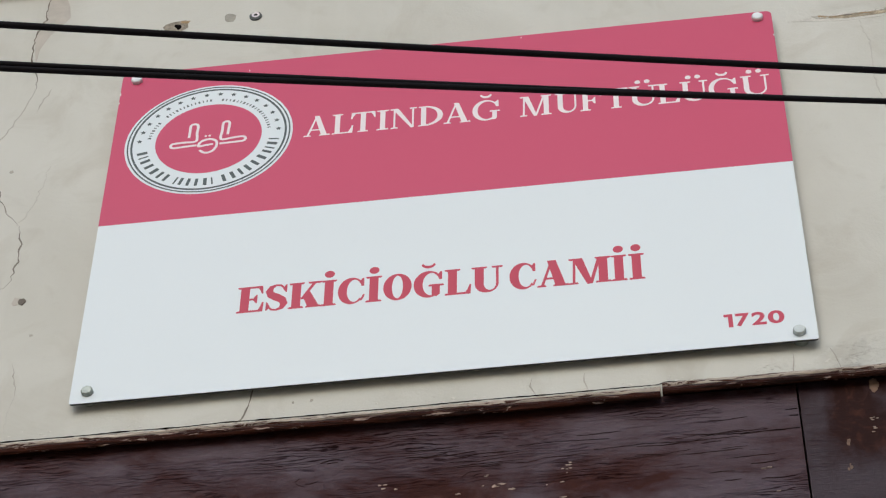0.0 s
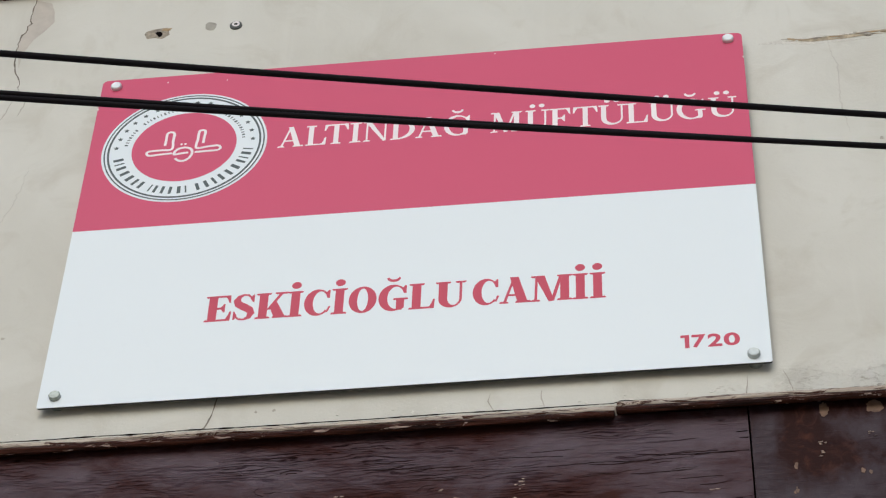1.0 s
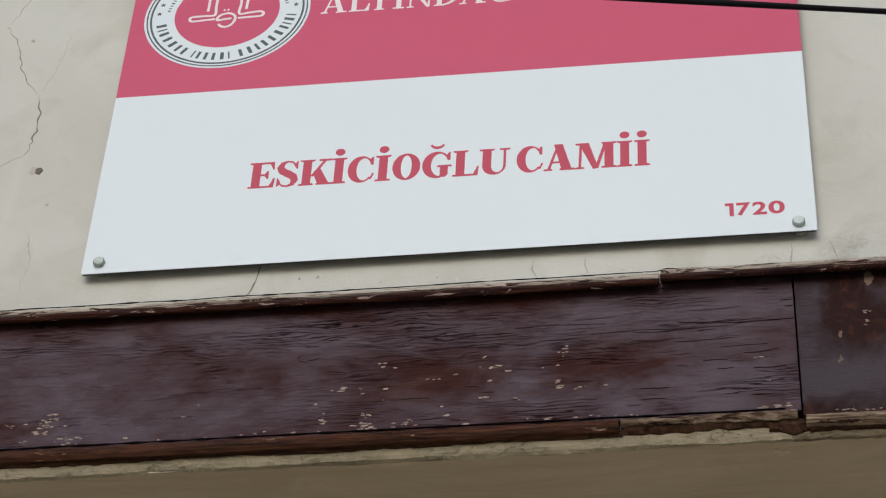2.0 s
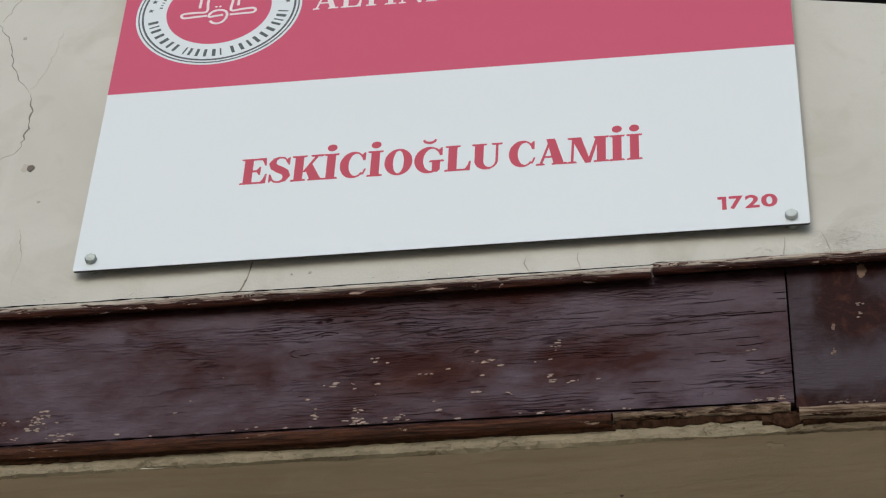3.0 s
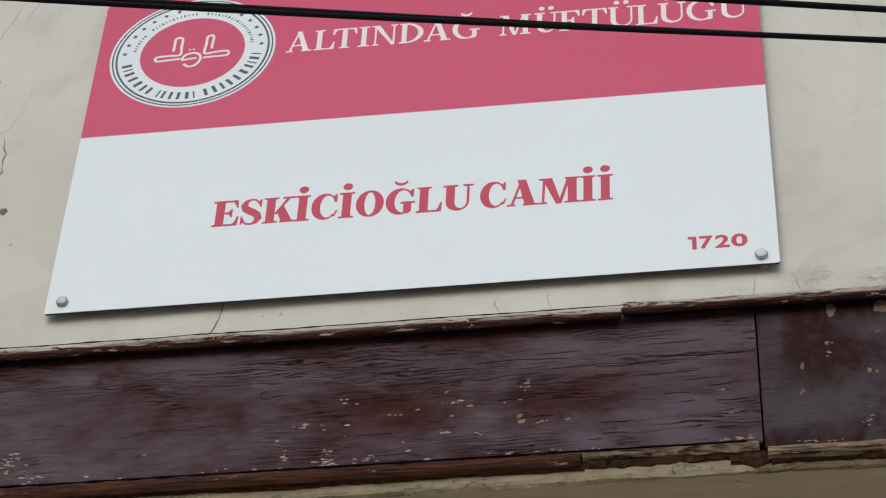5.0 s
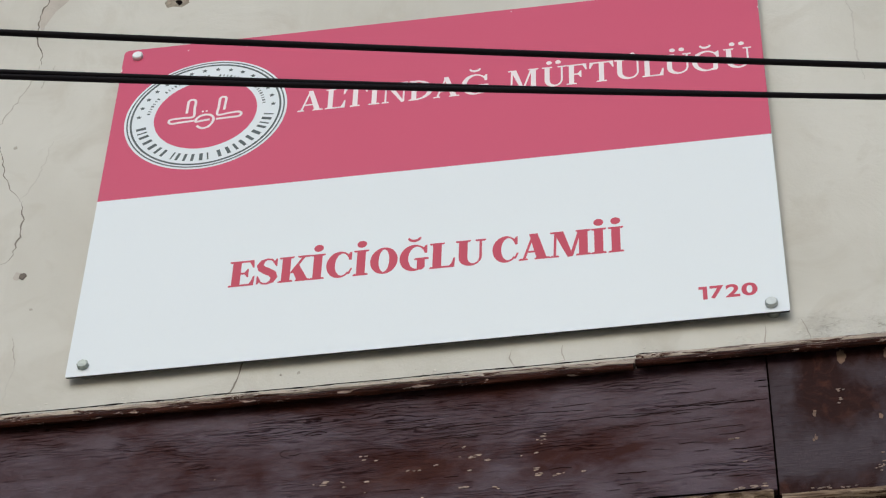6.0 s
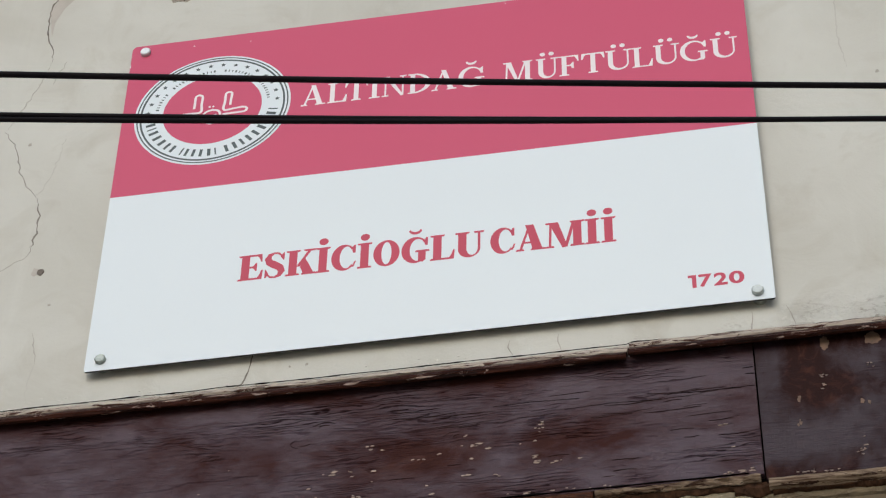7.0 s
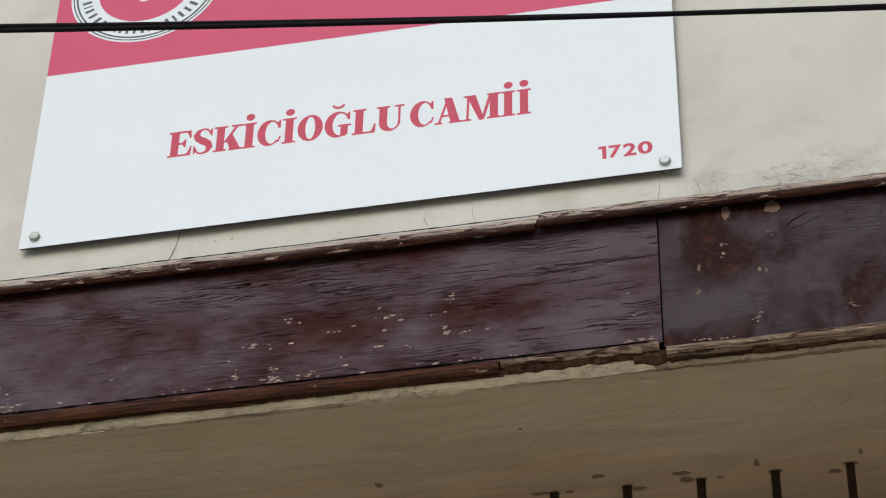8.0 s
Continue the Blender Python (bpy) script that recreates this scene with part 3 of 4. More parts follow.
part("broken_edge", b, BROWN_SOIL_AND_GAP, lower, "dark brown strip that stands for the shaded gap under the brown bead")
EDGE = [(-0.010, 3.6180), (-0.0185, 3.6165), (-0.0198, 3.6080), (-0.0195, 3.5940), (-0.0175, 3.5885), (-0.0130, 3.5875), (-0.008, 3.5910)]
# right of the joint the edge's colour is darkened to the soffit's shade
b = bmesh.new()
run(b, EDGE, 0.4485, 1.15, 0.0025, 0.0022, 61.0)
part("worn_shaded_edge", b, WORN_SHADED_EDGE, lower, "worn earthy edge under the bare bead, darkened to match the shaded soffit")
# the gap's shade below the bare bead, added as a dark strip
b = bmesh.new()
run(b, [(-0.010, 3.6020), (-0.0250, 3.6010), (-0.0262, 3.5985), (-0.0225, 3.5955), (-0.010, 3.5945)], 0.470, 1.15, 0.004, 0.0030, 83.0)
part("broken_edge", b, BROWN_SOIL_AND_GAP, lower, "dark brown strip that stands for the shaded gap under the bare bead")
b = bmesh.new()
run(b, [(-0.010, 3.6100), (-0.0240, 3.6090), (-0.0255, 3.6030), (-0.0228, 3.5930), (-0.010, 3.5910)], 0.420, 0.474, 0.004, 0.0045, 91.0, lambda x: 0.006 * abs(x - 0.451) / 0.023)
part("broken_edge", b, BROWN_SOIL_AND_GAP, lower, "crumbled dark earth at the end of the broken bead")
b = bmesh.new()
run(b, EDGE, -1.05, 0.448, 0.0025, 0.0020, 57.0)
part("lime_edge", b, LIME_EDGE, lower, "dirty cream lime edge under the bead")

b = bmesh.new()
seam = [(-1.05 + 0.007 * i, 3.6268 + 0.0007 * noise.noise((i * 0.13, 2.0, 6.0))) for i in range(214)]
ribbon(b, seam, [max(0.0003, 0.0023 * (0.65 + 1.3 * noise.noise((i * 0.31, 5.0, 3.0)))) for i in range(214)], -0.0318, -0.029)
part("joint", b, SPLIT, lower, "dark gap between board and bead")

# second moulding higher up the wall
b = bmesh.new()
crown = tagged(new("crown_moulding"), "brown wooden moulding higher up the plaster wall", "moulding")
run(b, [(0.003, 4.935), (-0.012, 4.930), (-0.024, 4.926), (-0.030, 4.918), (-0.028, 4.910), (0.003, 4.905)], -1.3, 1.3, 0.012, 0.0016, 71.0, lambda x: 0.035 + 0.03 * (x + 0.7))
part("bead", b, BEAD, crown)
b = bmesh.new()
run(b, [(0.003, 4.985), (-0.030, 4.980), (-0.040, 4.960), (-0.034, 4.940), (0.003, 4.936)], -1.3, 1.3, 0.012, 0.0016, 77.0, lambda x: 0.035 + 0.03 * (x + 0.7))
part("fillet", b, FILLET, crown)

# paint chips and worn spots on the boards
def chips(name, spots, material, y, seed, size):
    r = random.Random(seed)
    for cx, cz, sx, sz, n in spots:
        for _ in range(n):
            k = size * r.uniform(0.35, 1.2)
            x, z = r.gauss(cx, sx), r.gauss(cz, sz)
            if 0.452 < x < 0.470:
                continue
            z = max(z, 3.628 if x < 0.46 else 3.616)
            tall = name == "worn_spot"
            part(name, plate(bmesh.new(), blob(x, z, k * (1.1 if tall else 2.1), k * (1.7 if tall else 0.75), r, 10, 0.28 if tall else 0.5), y, y + 0.003), material, band)


chips("paint_chip", [(-0.5036, 3.667, 0.013, 0.010, 30), (-0.473, 3.639, 0.010, 0.004, 12), (-0.555, 3.665, 0.006, 0.004, 5), (-0.538, 3.637, 0.006, 0.002, 3), (-0.1535, 3.677, 0.002, 0.002, 2), (-0.142, 3.652, 0.003, 0.005, 6),
    (-0.090, 3.651, 0.005, 0.003, 6), (-0.087, 3.636, 0.008, 0.003, 12), (-0.034, 3.636, 0.007, 0.003, 8), (-0.115, 3.700, 0.018, 0.004, 8), (-0.069, 3.738, 0.004, 0.004, 4), (-0.004, 3.711, 0.004, 0.001, 2), (0.022, 3.716, 0.003, 0.002, 2),
    (0.059, 3.742, 0.003, 0.001, 2), (0.075, 3.723, 0.004, 0.002, 4), (0.096, 3.7175, 0.004, 0.001, 2), (0.0735, 3.7004, 0.003, 0.001, 2), (0.064, 3.672, 0.003, 0.001, 3), (0.165, 3.740, 0.005, 0.010, 7), (0.158, 3.692, 0.004, 0.005, 7),
    (0.1855, 3.682, 0.003, 0.003, 3), (0.106, 3.667, 0.002, 0.001, 2), (0.016, 3.6455, 0.004, 0.001, 2), (0.413, 3.7165, 0.005, 0.001, 3), (0.02, 3.70, 0.15, 0.03, 10), (0.0, 3.632, 0.28, 0.002, 26), (0.435, 3.631, 0.016, 0.003, 20), (-0.29, 3.66, 0.06, 0.02, 3)], CHIP, -0.0307, 5, 0.0015)
chips("paint_chip", [(0.593, 3.650, 0.003, 0.008, 9), (0.724, 3.650, 0.008, 0.004, 7), (0.552, 3.784, 0.002, 0.005, 4), (0.551, 3.763, 0.002, 0.004, 3), (0.617, 3.795, 0.003, 0.007, 4), (0.53, 3.618, 0.018, 0.002, 10)], CHIP_DIM, -0.0332, 8, 0.0011)
chips("worn_spot", [(0.513, 3.705, 0.001, 0.004, 3), (0.517, 3.740, 0.001, 0.006, 2), (0.602, 3.729, 0.005, 0.001, 2)], CHIP_TAN, -0.0330, 12, 0.0022)
for x, z, rx, rz in ((0.559, 3.842, 0.006, 0.012), (0.624, 3.842, 0.011, 0.011)):
    part("worn_spot", plate(bmesh.new(), blob(x, z, rx, rz, random.Random(int(x * 1000)), 26, 0.16), -0.0331, -0.030), CHIP_TAN, band)

# the split at the end of the first board, and dark tool marks
for line, w in (([(0.335, 3.780), (0.385, 3.7795), (0.425, 3.7800), (0.4595, 3.7806)], 0.0012), ([(0.444, 3.8135), (0.4595, 3.8145)], 0.0018), ([(0.448, 3.8030), (0.4595, 3.8025)], 0.0016), ([(0.20, 3.772), (0.26, 3.775), (0.33, 3.773)], 0.0009),
    ([(0.10, 3.790), (0.16, 3.792), (0.22, 3.789)], 0.0008),
    ([(0.640, 3.800), (0.650, 3.812), (0.672, 3.824)], 0.0012), ([(0.648, 3.798), (0.668, 3.804), (0.690, 3.816)], 0.0009)):
    pts = jagged(line, rnd, 0.006, 0.0006)
    b = bmesh.new()
    ribbon(b, pts, [w * rnd.uniform(0.5, 1.3) for _ in pts], -0.0304 if line[0][0] < 0.46 else -0.0329, -0.028)
    part("split", b, SPLIT, band, "dark split in the grain")

# raised grain: rippled lines and small knots
GRAIN = plain_material("dark_grain_line", (0.017, 0.008, 0.0075), 0.8, 0, 0.3, 90.0, 0.1)


def grain_line(line, width, wobble=0.0005):
    pts = jagged(line, rnd, 0.006, wobble)
    b = bmesh.new()
    ribbon(b, pts, [width * rnd.uniform(0.35, 1.2) * min(1.0, 0.25 + 5 * min(i, len(pts) - 1 - i) / len(pts)) for i in range(len(pts))], -0.0305, -0.028)
    return part("grain_line", b, GRAIN, band)


for _ in range(34):
    x, z, reach = rnd.uniform(-0.06, 0.40), rnd.gauss(3.772, 0.017), rnd.uniform(0.025, 0.085)
    bend = rnd.uniform(-0.003, 0.003)
    grain_line([(x, z), (x + reach / 2, z + bend), (min(x + reach, 0.459), z + 0.002)], rnd.uniform(0.0005, 0.0012))
for _ in range(12):
    x, z, reach = rnd.uniform(-0.20, 0.42), rnd.uniform(3.64, 3.73), rnd.uniform(0.012, 0.045)
    grain_line([(x, z), (x + reach / 2, z + rnd.uniform(-0.002, 0.002)), (min(x + reach, 0.459), z)], rnd.uniform(0.0005, 0.0010))
for cx, cz, r in ((-0.135, 3.785, 0.010), (-0.163, 3.758, 0.011), (0.055, 3.742, 0.013), (-0.30, 3.752, 0.009)):
    for k in (0.5, 1.1):
        a0 = rnd.uniform(0, 300)
        grain_line([(cx + 1.7 * r * k * math.cos(radians(a0 + 40 * i)), cz + 0.75 * r * k * math.sin(radians(a0 + 40 * i))) for i in range(4)], 0.0010, 0.0009)

# ---- the sign ----
SIGN_Y = -0.030
sign = tagged(new("sign_panel"), "crimson and white printed metal sign bolted off the wall", "sign")
sign.location, sign.scale = (-0.0022, 0.0120, -0.0074), (1.0049, 1.0049, 1.0049)


def rounded(x0, x1, z0, z1, rt, rb):
    out = []
    for cx, cz, r, a in ((x1, z1, rt, 0), (x0, z1, rt, 90), (x0, z0, rb, 180), (x1, z0, rb, 270)):
        if not r:
            out.append((cx, cz))
            continue
        sx, sz = (-1 if cx == x1 else 1), (-1 if cz == z1 else 1)
        for i in range(7):
            t = radians(a + 15 * i)
            out.append((cx + sx * r + r * math.cos(t), cz + sz * r + r * math.sin(t)))
    return out


b = bmesh.new()
plate(b, rounded(-0.4995, 0.4995, 3.9395, 4.6605, 0.009, 0.003), SIGN_Y + 0.0008, SIGN_Y + 0.0040)
part("panel_core", b, CORE, sign)
b = bmesh.new()
plate(b, rounded(-0.5, 0.5, 3.939, 4.3028, 0, 0.003), SIGN_Y, SIGN_Y + 0.0007)
part("white_field", b, WHITE, sign)
b = bmesh.new()
plate(b, rounded(-0.5, 0.5, 4.3032, 4.661, 0.009, 0), SIGN_Y, SIGN_Y + 0.0020)
part("red_field", b, RED, sign)
for x, z, m in ((-0.4765, 4.642, STEEL), (0.4785, 4.645, STEEL), (-0.4765, 3.9585, STEEL_DULL), (0.4762, 3.9545, STEEL_MID)):
    b = bmesh.new()
    cylinder(b, x, z, 0.0086, SIGN_Y - 0.0062, SIGN_Y + 0.0005, 8 if m is STEEL_DULL else 28, 0.0016)
    part("bolt_head", b, m, sign, "round galvanised bolt head")
    b = bmesh.new()
    cylinder(b, x + 0.0015, z - 0.002, 0.0095, SIGN_Y + 0.004, 0.002)
    part("standoff", b, STEEL_DULL, sign)

for x, z, w, h in ((-0.4994, 4.612, 0.0010, 0.004), (-0.4995, 4.590, 0.0008, 0.002), (0.4994, 4.600, 0.0009, 0.003), (-0.395, 4.645, 0.0012, 0.001), (-0.30, 4.640, 0.0009, 0.001), (0.12, 4.655, 0.0010, 0.001)):
    part("edge_chip", plate(bmesh.new(), blob(x, z, w, h, rnd, 8, 0.3), SIGN_Y - 0.0002, SIGN_Y + 0.0005), LETTER_WHITE, sign)

# the round emblem, in plain shapes
EX, EZ, ER = -0.352, 4.4825, 0.1275
emblem = part("emblem", plate(bmesh.new(), disc(EX, EZ, ER, 96), SIGN_Y - 0.0004, SIGN_Y), WHITE, sign, "round white emblem with a crimson centre")
for r0, r1 in ((0.955, 0.972), (0.905, 0.930)):
    part("ring", ring(bmesh.new(), EX, EZ, ER * r0, ER * r1, SIGN_Y - 0.0007, SIGN_Y - 0.0002, 96), INK, emblem)
part("centre", plate(bmesh.new(), disc(EX, EZ, ER * 0.633, 80), SIGN_Y - 0.0007, SIGN_Y - 0.0002), RED, emblem)


def star(cx, cz, r):
    return [(cx + (r if i % 2 == 0 else r * 0.5) * math.cos(math.pi / 2 + i * math.pi / 5), cz + (r if i % 2 == 0 else r * 0.5) * math.sin(math.pi / 2 + i * math.pi / 5)) for i in range(10)]


for i in range(16):
    a = radians(176 - 172 * i / 15)
    part("star", plate(bmesh.new(), star(EX + ER * 0.83 * math.cos(a), EZ + ER * 0.83 * math.sin(a), 0.0044), SIGN_Y - 0.0007, SIGN_Y - 0.0002), INK, emblem)


def arc_bar(angle, r0, r1, width):
    """A bar that stands on a circle round the emblem's centre."""
    c, s = math.cos(angle), math.sin(angle)
    w = width / 2
    pts = [(r0 * c + w * s, r0 * s - w * c), (r1 * c + w * s, r1 * s - w * c), (r1 * c - w * s, r1 * s + w * c), (r0 * c - w * s, r0 * s + w * c)]
    return [(EX + x, EZ + z) for x, z in pts]


b = bmesh.new()
for i in range(44):
    if i in (7, 8, 22, 23):
        continue
    plate(b, arc_bar(radians(172 - 164 * i / 43), ER * 0.700, ER * 0.738, 0.0016 + 0.0012 * (i % 3 == 0)), SIGN_Y - 0.0007, SIGN_Y - 0.0002)
part("small_bars", b, INK, emblem, kind="stuff")


# plain bars on the lower arc, in three groups
UNIT, INNER, OUTER = 8.05, ER * 0.732, ER * 0.855
turn = 188.5
for group in ((1.0, 0.45, 1.0, 1.0, 1.1, 0.85, 0.9), (0.45, 0.8, 0.85, 0.85, 1.0, 0.45), (0.95, 1.0, 0.8, 1.0, 1.0, 1.1, 0.85, 0.45, 1.0, 0.45)):
    for w in group:
        span = w * UNIT
        part("bar", plate(bmesh.new(), arc_bar(radians(turn + span / 2), INNER, OUTER, 0.0054 * w), SIGN_Y - 0.0007, SIGN_Y - 0.0002), INK, emblem)
        turn += span
    turn += 0.55 * UNIT


def stroke(points, width=0.0040):
    p = [points[0]] + list(points) + [points[-1]]
    pts = []
    for i in range(1, len(p) - 2):
        for j in range(5):
            t = j / 5
            pts.append(tuple((EX, EZ)[k] + 0.5 * (2 * p[i][k] + (p[i + 1][k] - p[i - 1][k]) * t + (2 * p[i - 1][k] - 5 * p[i][k] + 4 * p[i + 1][k] - p[i + 2][k]) * t * t
                + (3 * p[i][k] - p[i - 1][k] - 3 * p[i + 1][k] + p[i + 2][k]) * t ** 3) for k in (0, 1)))
    pts.append((EX + points[-1][0], EZ + points[-1][1]))
    bb = bmesh.new()
    ribbon(bb, pts, width, SIGN_Y - 0.0011, SIGN_Y - 0.0005)
    return part("stroke", bb, LETTER_WHITE, emblem)


stroke([(-0.017, -0.0145), (-0.035, -0.0155), (-0.052, -0.0165), (-0.0565, -0.0115), (-0.053, -0.0065), (-0.035, -0.0055), (-0.0185, -0.0045), (-0.0183, 0.015), (-0.018, 0.032), (-0.0235, 0.0365), (-0.029, 0.033), (-0.0295, 0.018), (-0.030, 0.005)])
stroke([(0.018, -0.0155), (0.036, -0.0150), (0.053, -0.0142), (0.0570, -0.0085), (0.052, -0.0035), (0.036, -0.0045), (0.0195, -0.0055), (0.0200, 0.015), (0.0205, 0.0325), (0.0255, 0.0360), (0.0300, 0.0325), (0.0295, 0.018), (0.029, 0.005)])
stroke([(-0.011, -0.0270), (-0.006, -0.0325), (0.0005, -0.0345), (0.0075, -0.0315), (0.0125, -0.0240), (0.0140, -0.0150), (0.0115, -0.0075), (0.0055, -0.0035), (-0.0015, -0.0030), (-0.0085, -0.0055), (-0.0130, -0.0110), (-0.0135, -0.0175), (-0.004, -0.0165), (0.008, -0.0150)])
for x in (-0.0045, 0.0015):
    part("stroke", plate(bmesh.new(), disc(EX + x, EZ + 0.0055, 0.0019, 12), SIGN_Y - 0.0011, SIGN_Y - 0.0005), LETTER_WHITE, emblem)

# lettering: heavy serif capitals from stems, hairlines and bowls; the digits from the built-in font
def ellipse(cx, cz, rx, rz, a0, a1, n=22):
    return [(cx + rx * math.cos(radians(a0 + (a1 - a0) * i / n)), cz + rz * math.sin(radians(a0 + (a1 - a0) * i / n))) for i in range(n + 1)]


def bowl(outer, inner, a0, a1):
    """The part of a ring between two ellipses, (cx, cz, rx, rz) each."""
    return ellipse(*outer, a0, a1) + ellipse(*inner, a1, a0)


def slab(x0, x1, z, thick):
    """A flat serif that narrows a little towards its stem."""
    return [(x0, z), (x1, z), (x1, z + thick * 0.6), (x1 - thick * 0.5, z + thick), (x0 + thick * 0.5, z + thick), (x0, z + thick * 0.6)]


def swash(line, widths):
    """A stroke along a curve with a swelling width."""
    n = len(line) - 1
    left, right = [], []
    for i, (x, z) in enumerate(line):
        (ax, az), (bx, bz) = line[max(i - 1, 0)], line[min(i + 1, n)]
        k = math.hypot(bx - ax, bz - az)
        nx, nz = -(bz - az) / k * widths[i] / 2, (bx - ax) / k * widths[i] / 2
        left.append((x + nx, z + nz))
        right.append((x - nx, z - nz))
    return left + right[::-1]


def capital(char, w, t, h):
    """Outlines of a capital one unit high and w wide, with stems t thick and hairlines h."""
    o = 0.085
    s = h

    def stem(x, serifs, z0=0.0, z1=1.0, thick=t, reach=o):
        out = [[(x, z0), (x + thick, z0), (x + thick, z1), (x, z1)]]
        for side in serifs:
            out.append(slab(x - reach, x + thick + reach, 0.0, s) if side == "b" else [(a, 1.0 - b) for a, b in slab(x - reach, x + thick + reach, 0.0, s)])
        return out

    def arm(x0, x1, z, beak):
        tip = z + beak
        edge = z + (s if beak > 0 else -s)
        return [[(x0, z), (x1, z), (x1, edge), (x0, edge)], [(x1 - 0.16, z), (x1, z), (x1 + 0.02, tip), (x1 - 0.025, tip), (x1 - 0.07, z + beak * 0.55)]]

    def dots(r, z, *xs):
        return [ellipse(x, z, r, r, 0, 340, 17) for x in xs]

    def curl(cx):
        return [bowl((cx, 1.30, 0.19, 0.17), (cx, 1.325, 0.135, 0.10), 185, 355)]

    def cup(a):
        xl, xr = o, w - o
        c, rx = (xl + xr) / 2, (xr - xl) / 2
        inner = (xl + t + xr - h) / 2
        return (stem(xl, "t", 0.33) + stem(xr - h, "t", 0.33, 1.0, h, 0.11)
            + [bowl((c, 0.335, rx, 0.350), (inner, 0.335, (xr - h - xl - t) / 2, 0.285 - a), 180, 360)])

    if char in "ELF":
        out = stem(o, "b" if char == "F" else "tb" if char == "L" else "")
        if char == "E":
            out += [slab(0.0, o + t, 0.0, s), [(a, 1.0 - b) for a, b in slab(0.0, o + t, 0.0, s)]]
        if char == "F":
            out += [[(a, 1.0 - b) for a, b in slab(0.0, o + t, 0.0, s)]]
        if char in "EL":
            out += arm(o + t * 0.6, w - 0.02, 0.0, 0.36)
        if char in "EF":
            x = o + t + 0.46 * (w - o - t)
            out += arm(o + t * 0.6, w - 0.05, 1.0, -0.30)
            out += [[(o + t * 0.8, 0.5 - s / 2), (x, 0.5 - s / 2), (x, 0.5 + s / 2), (o + t * 0.8, 0.5 + s / 2)], [(x - 0.10, 0.5), (x, 0.34), (x + 0.035, 0.34), (x + 0.035, 0.66), (x, 0.66)]]
        return out
    if char == "T":
        return stem(w / 2 - t / 2, "b") + arm(w / 2, w - 0.02, 1.0, -0.30) + [[(w - x, z) for x, z in p] for p in arm(w / 2, w - 0.02, 1.0, -0.30)]
    if char in "Iİ":
        out = stem(w / 2 - t / 2, "tb", reach=max(o, (w - t) / 2))
        return out + (dots(0.135, 1.235, w / 2) if char == "İ" else [])
    if char == "N":
        return (stem(o + 0.02, "b", thick=h) + stem(w - o - h, "t", thick=h) + [[(o - 0.02, 1.0), (o + 1.05 * t, 1.0), (w - o, 0.0), (w - o - 0.55 * t, -0.02)], [(a, 1.0 - b) for a, b in slab(0.0, o + 0.5 * t, 0.0, s)]])
    if char == "D":
        c = o + t * 0.7
        return stem(o, "tb") + [bowl((c, 0.5, w - c, 0.5), (c, 0.5, w - c - t * 1.05, 0.5 - s), -90, 90)]
    if char == "A":
        mid = w * 0.48
        return [[(o, 0.0), (o + h * 1.15, 0.0), (mid + h * 0.3, 1.02), (mid - h * 0.6, 1.02)], [(w - o - t * 1.15, 0.0), (w - o, 0.0), (mid + t * 0.42, 1.02), (mid - t * 0.55, 1.02)],
            [(0.27 * w, 0.28), (0.72 * w, 0.28), (0.70 * w, 0.28 + s), (0.29 * w, 0.28 + s)], slab(0.0, 2 * o + h, 0.0, s), slab(w - 2 * o - t * 1.05, w, 0.0, s)]
    if char == "M":
        mid, xr = w * 0.47, w - o - t
        return (stem(xr, "tb") + [[(o, 0.0), (o + h, 0.0), (o + h * 1.4, 1.0), (o + h * 0.4, 1.0)], slab(0.0, 2 * o + h, 0.0, s), [(a, 1.0 - b) for a, b in slab(0.0, o + t, 0.0, s)],
            [(o + h * 0.1, 1.0), (o + h * 0.1 + 1.12 * t, 1.0), (mid + 0.42 * t, 0.0), (mid - 0.20 * t, -0.02)], [(mid, 0.0), (mid + 0.40 * t, 0.0), (xr + 0.3 * t, 1.0), (xr - h * 0.2, 1.0)]])
    if char in "UÜ":
        return cup(0.02) + (dots(0.092, 1.215, w / 2 - 0.15, w / 2 + 0.15) if char == "Ü" else [])
    if char in "CĞ":
        rx = w / 2
        inner = ((t + w - h * 1.3) / 2, 0.5, (w - h * 1.3 - t) / 2, 0.5 - s * 0.9)
        out = [bowl((rx, 0.5, rx, 0.52), inner, 42, 318 if char == "C" else 300), [(w - 0.03, 0.97), (w - 0.075, 0.97), (w * 0.80, 0.84), (w - 0.10, 0.66), (w - 0.03, 0.66)]]
        if char == "C":
            return out + [[(w * 0.82, 0.10), (w * 0.90, 0.10), (w, 0.32), (w - 0.05, 0.33)]]
        x = w - o - t * 0.9
        return out + [[(x, 0.04), (x + t * 0.55, 0.01), (x + t * 0.9, 0.10), (x + t * 0.9, 0.44), (x, 0.44)], [(w * 0.62, 0.005), (x + 0.3 * t, 0.02), (x + 0.3 * t, 0.16), (w * 0.62, 0.06)], slab(x - o, w + 0.02, 0.41, s)] + curl(w / 2)
    if char == "O":
        return [bowl((w / 2, 0.5, w / 2, 0.52), (w / 2, 0.5, w / 2 - t * 0.97, 0.5 - s * 0.8), a, a + 180) for a in (0, 180)]
    if char == "K":
        x = o + t
        return stem(o, "tb") + [[(x - 0.02, 0.34), (x + 0.07, 0.34), (w - 0.14, 1.0), (w - 0.14 - h * 1.3, 1.0)], [(w - o - t * 1.15, 0.0), (w - o * 0.6, 0.0), (x + 0.26 * w, 0.66), (x + 0.06 * w, 0.44)],
            slab(w - 2 * o - t * 1.05, w, 0.0, s), [(a, 1.0 - b) for a, b in slab(w - 0.38, w - 0.02, 0.0, s)]]
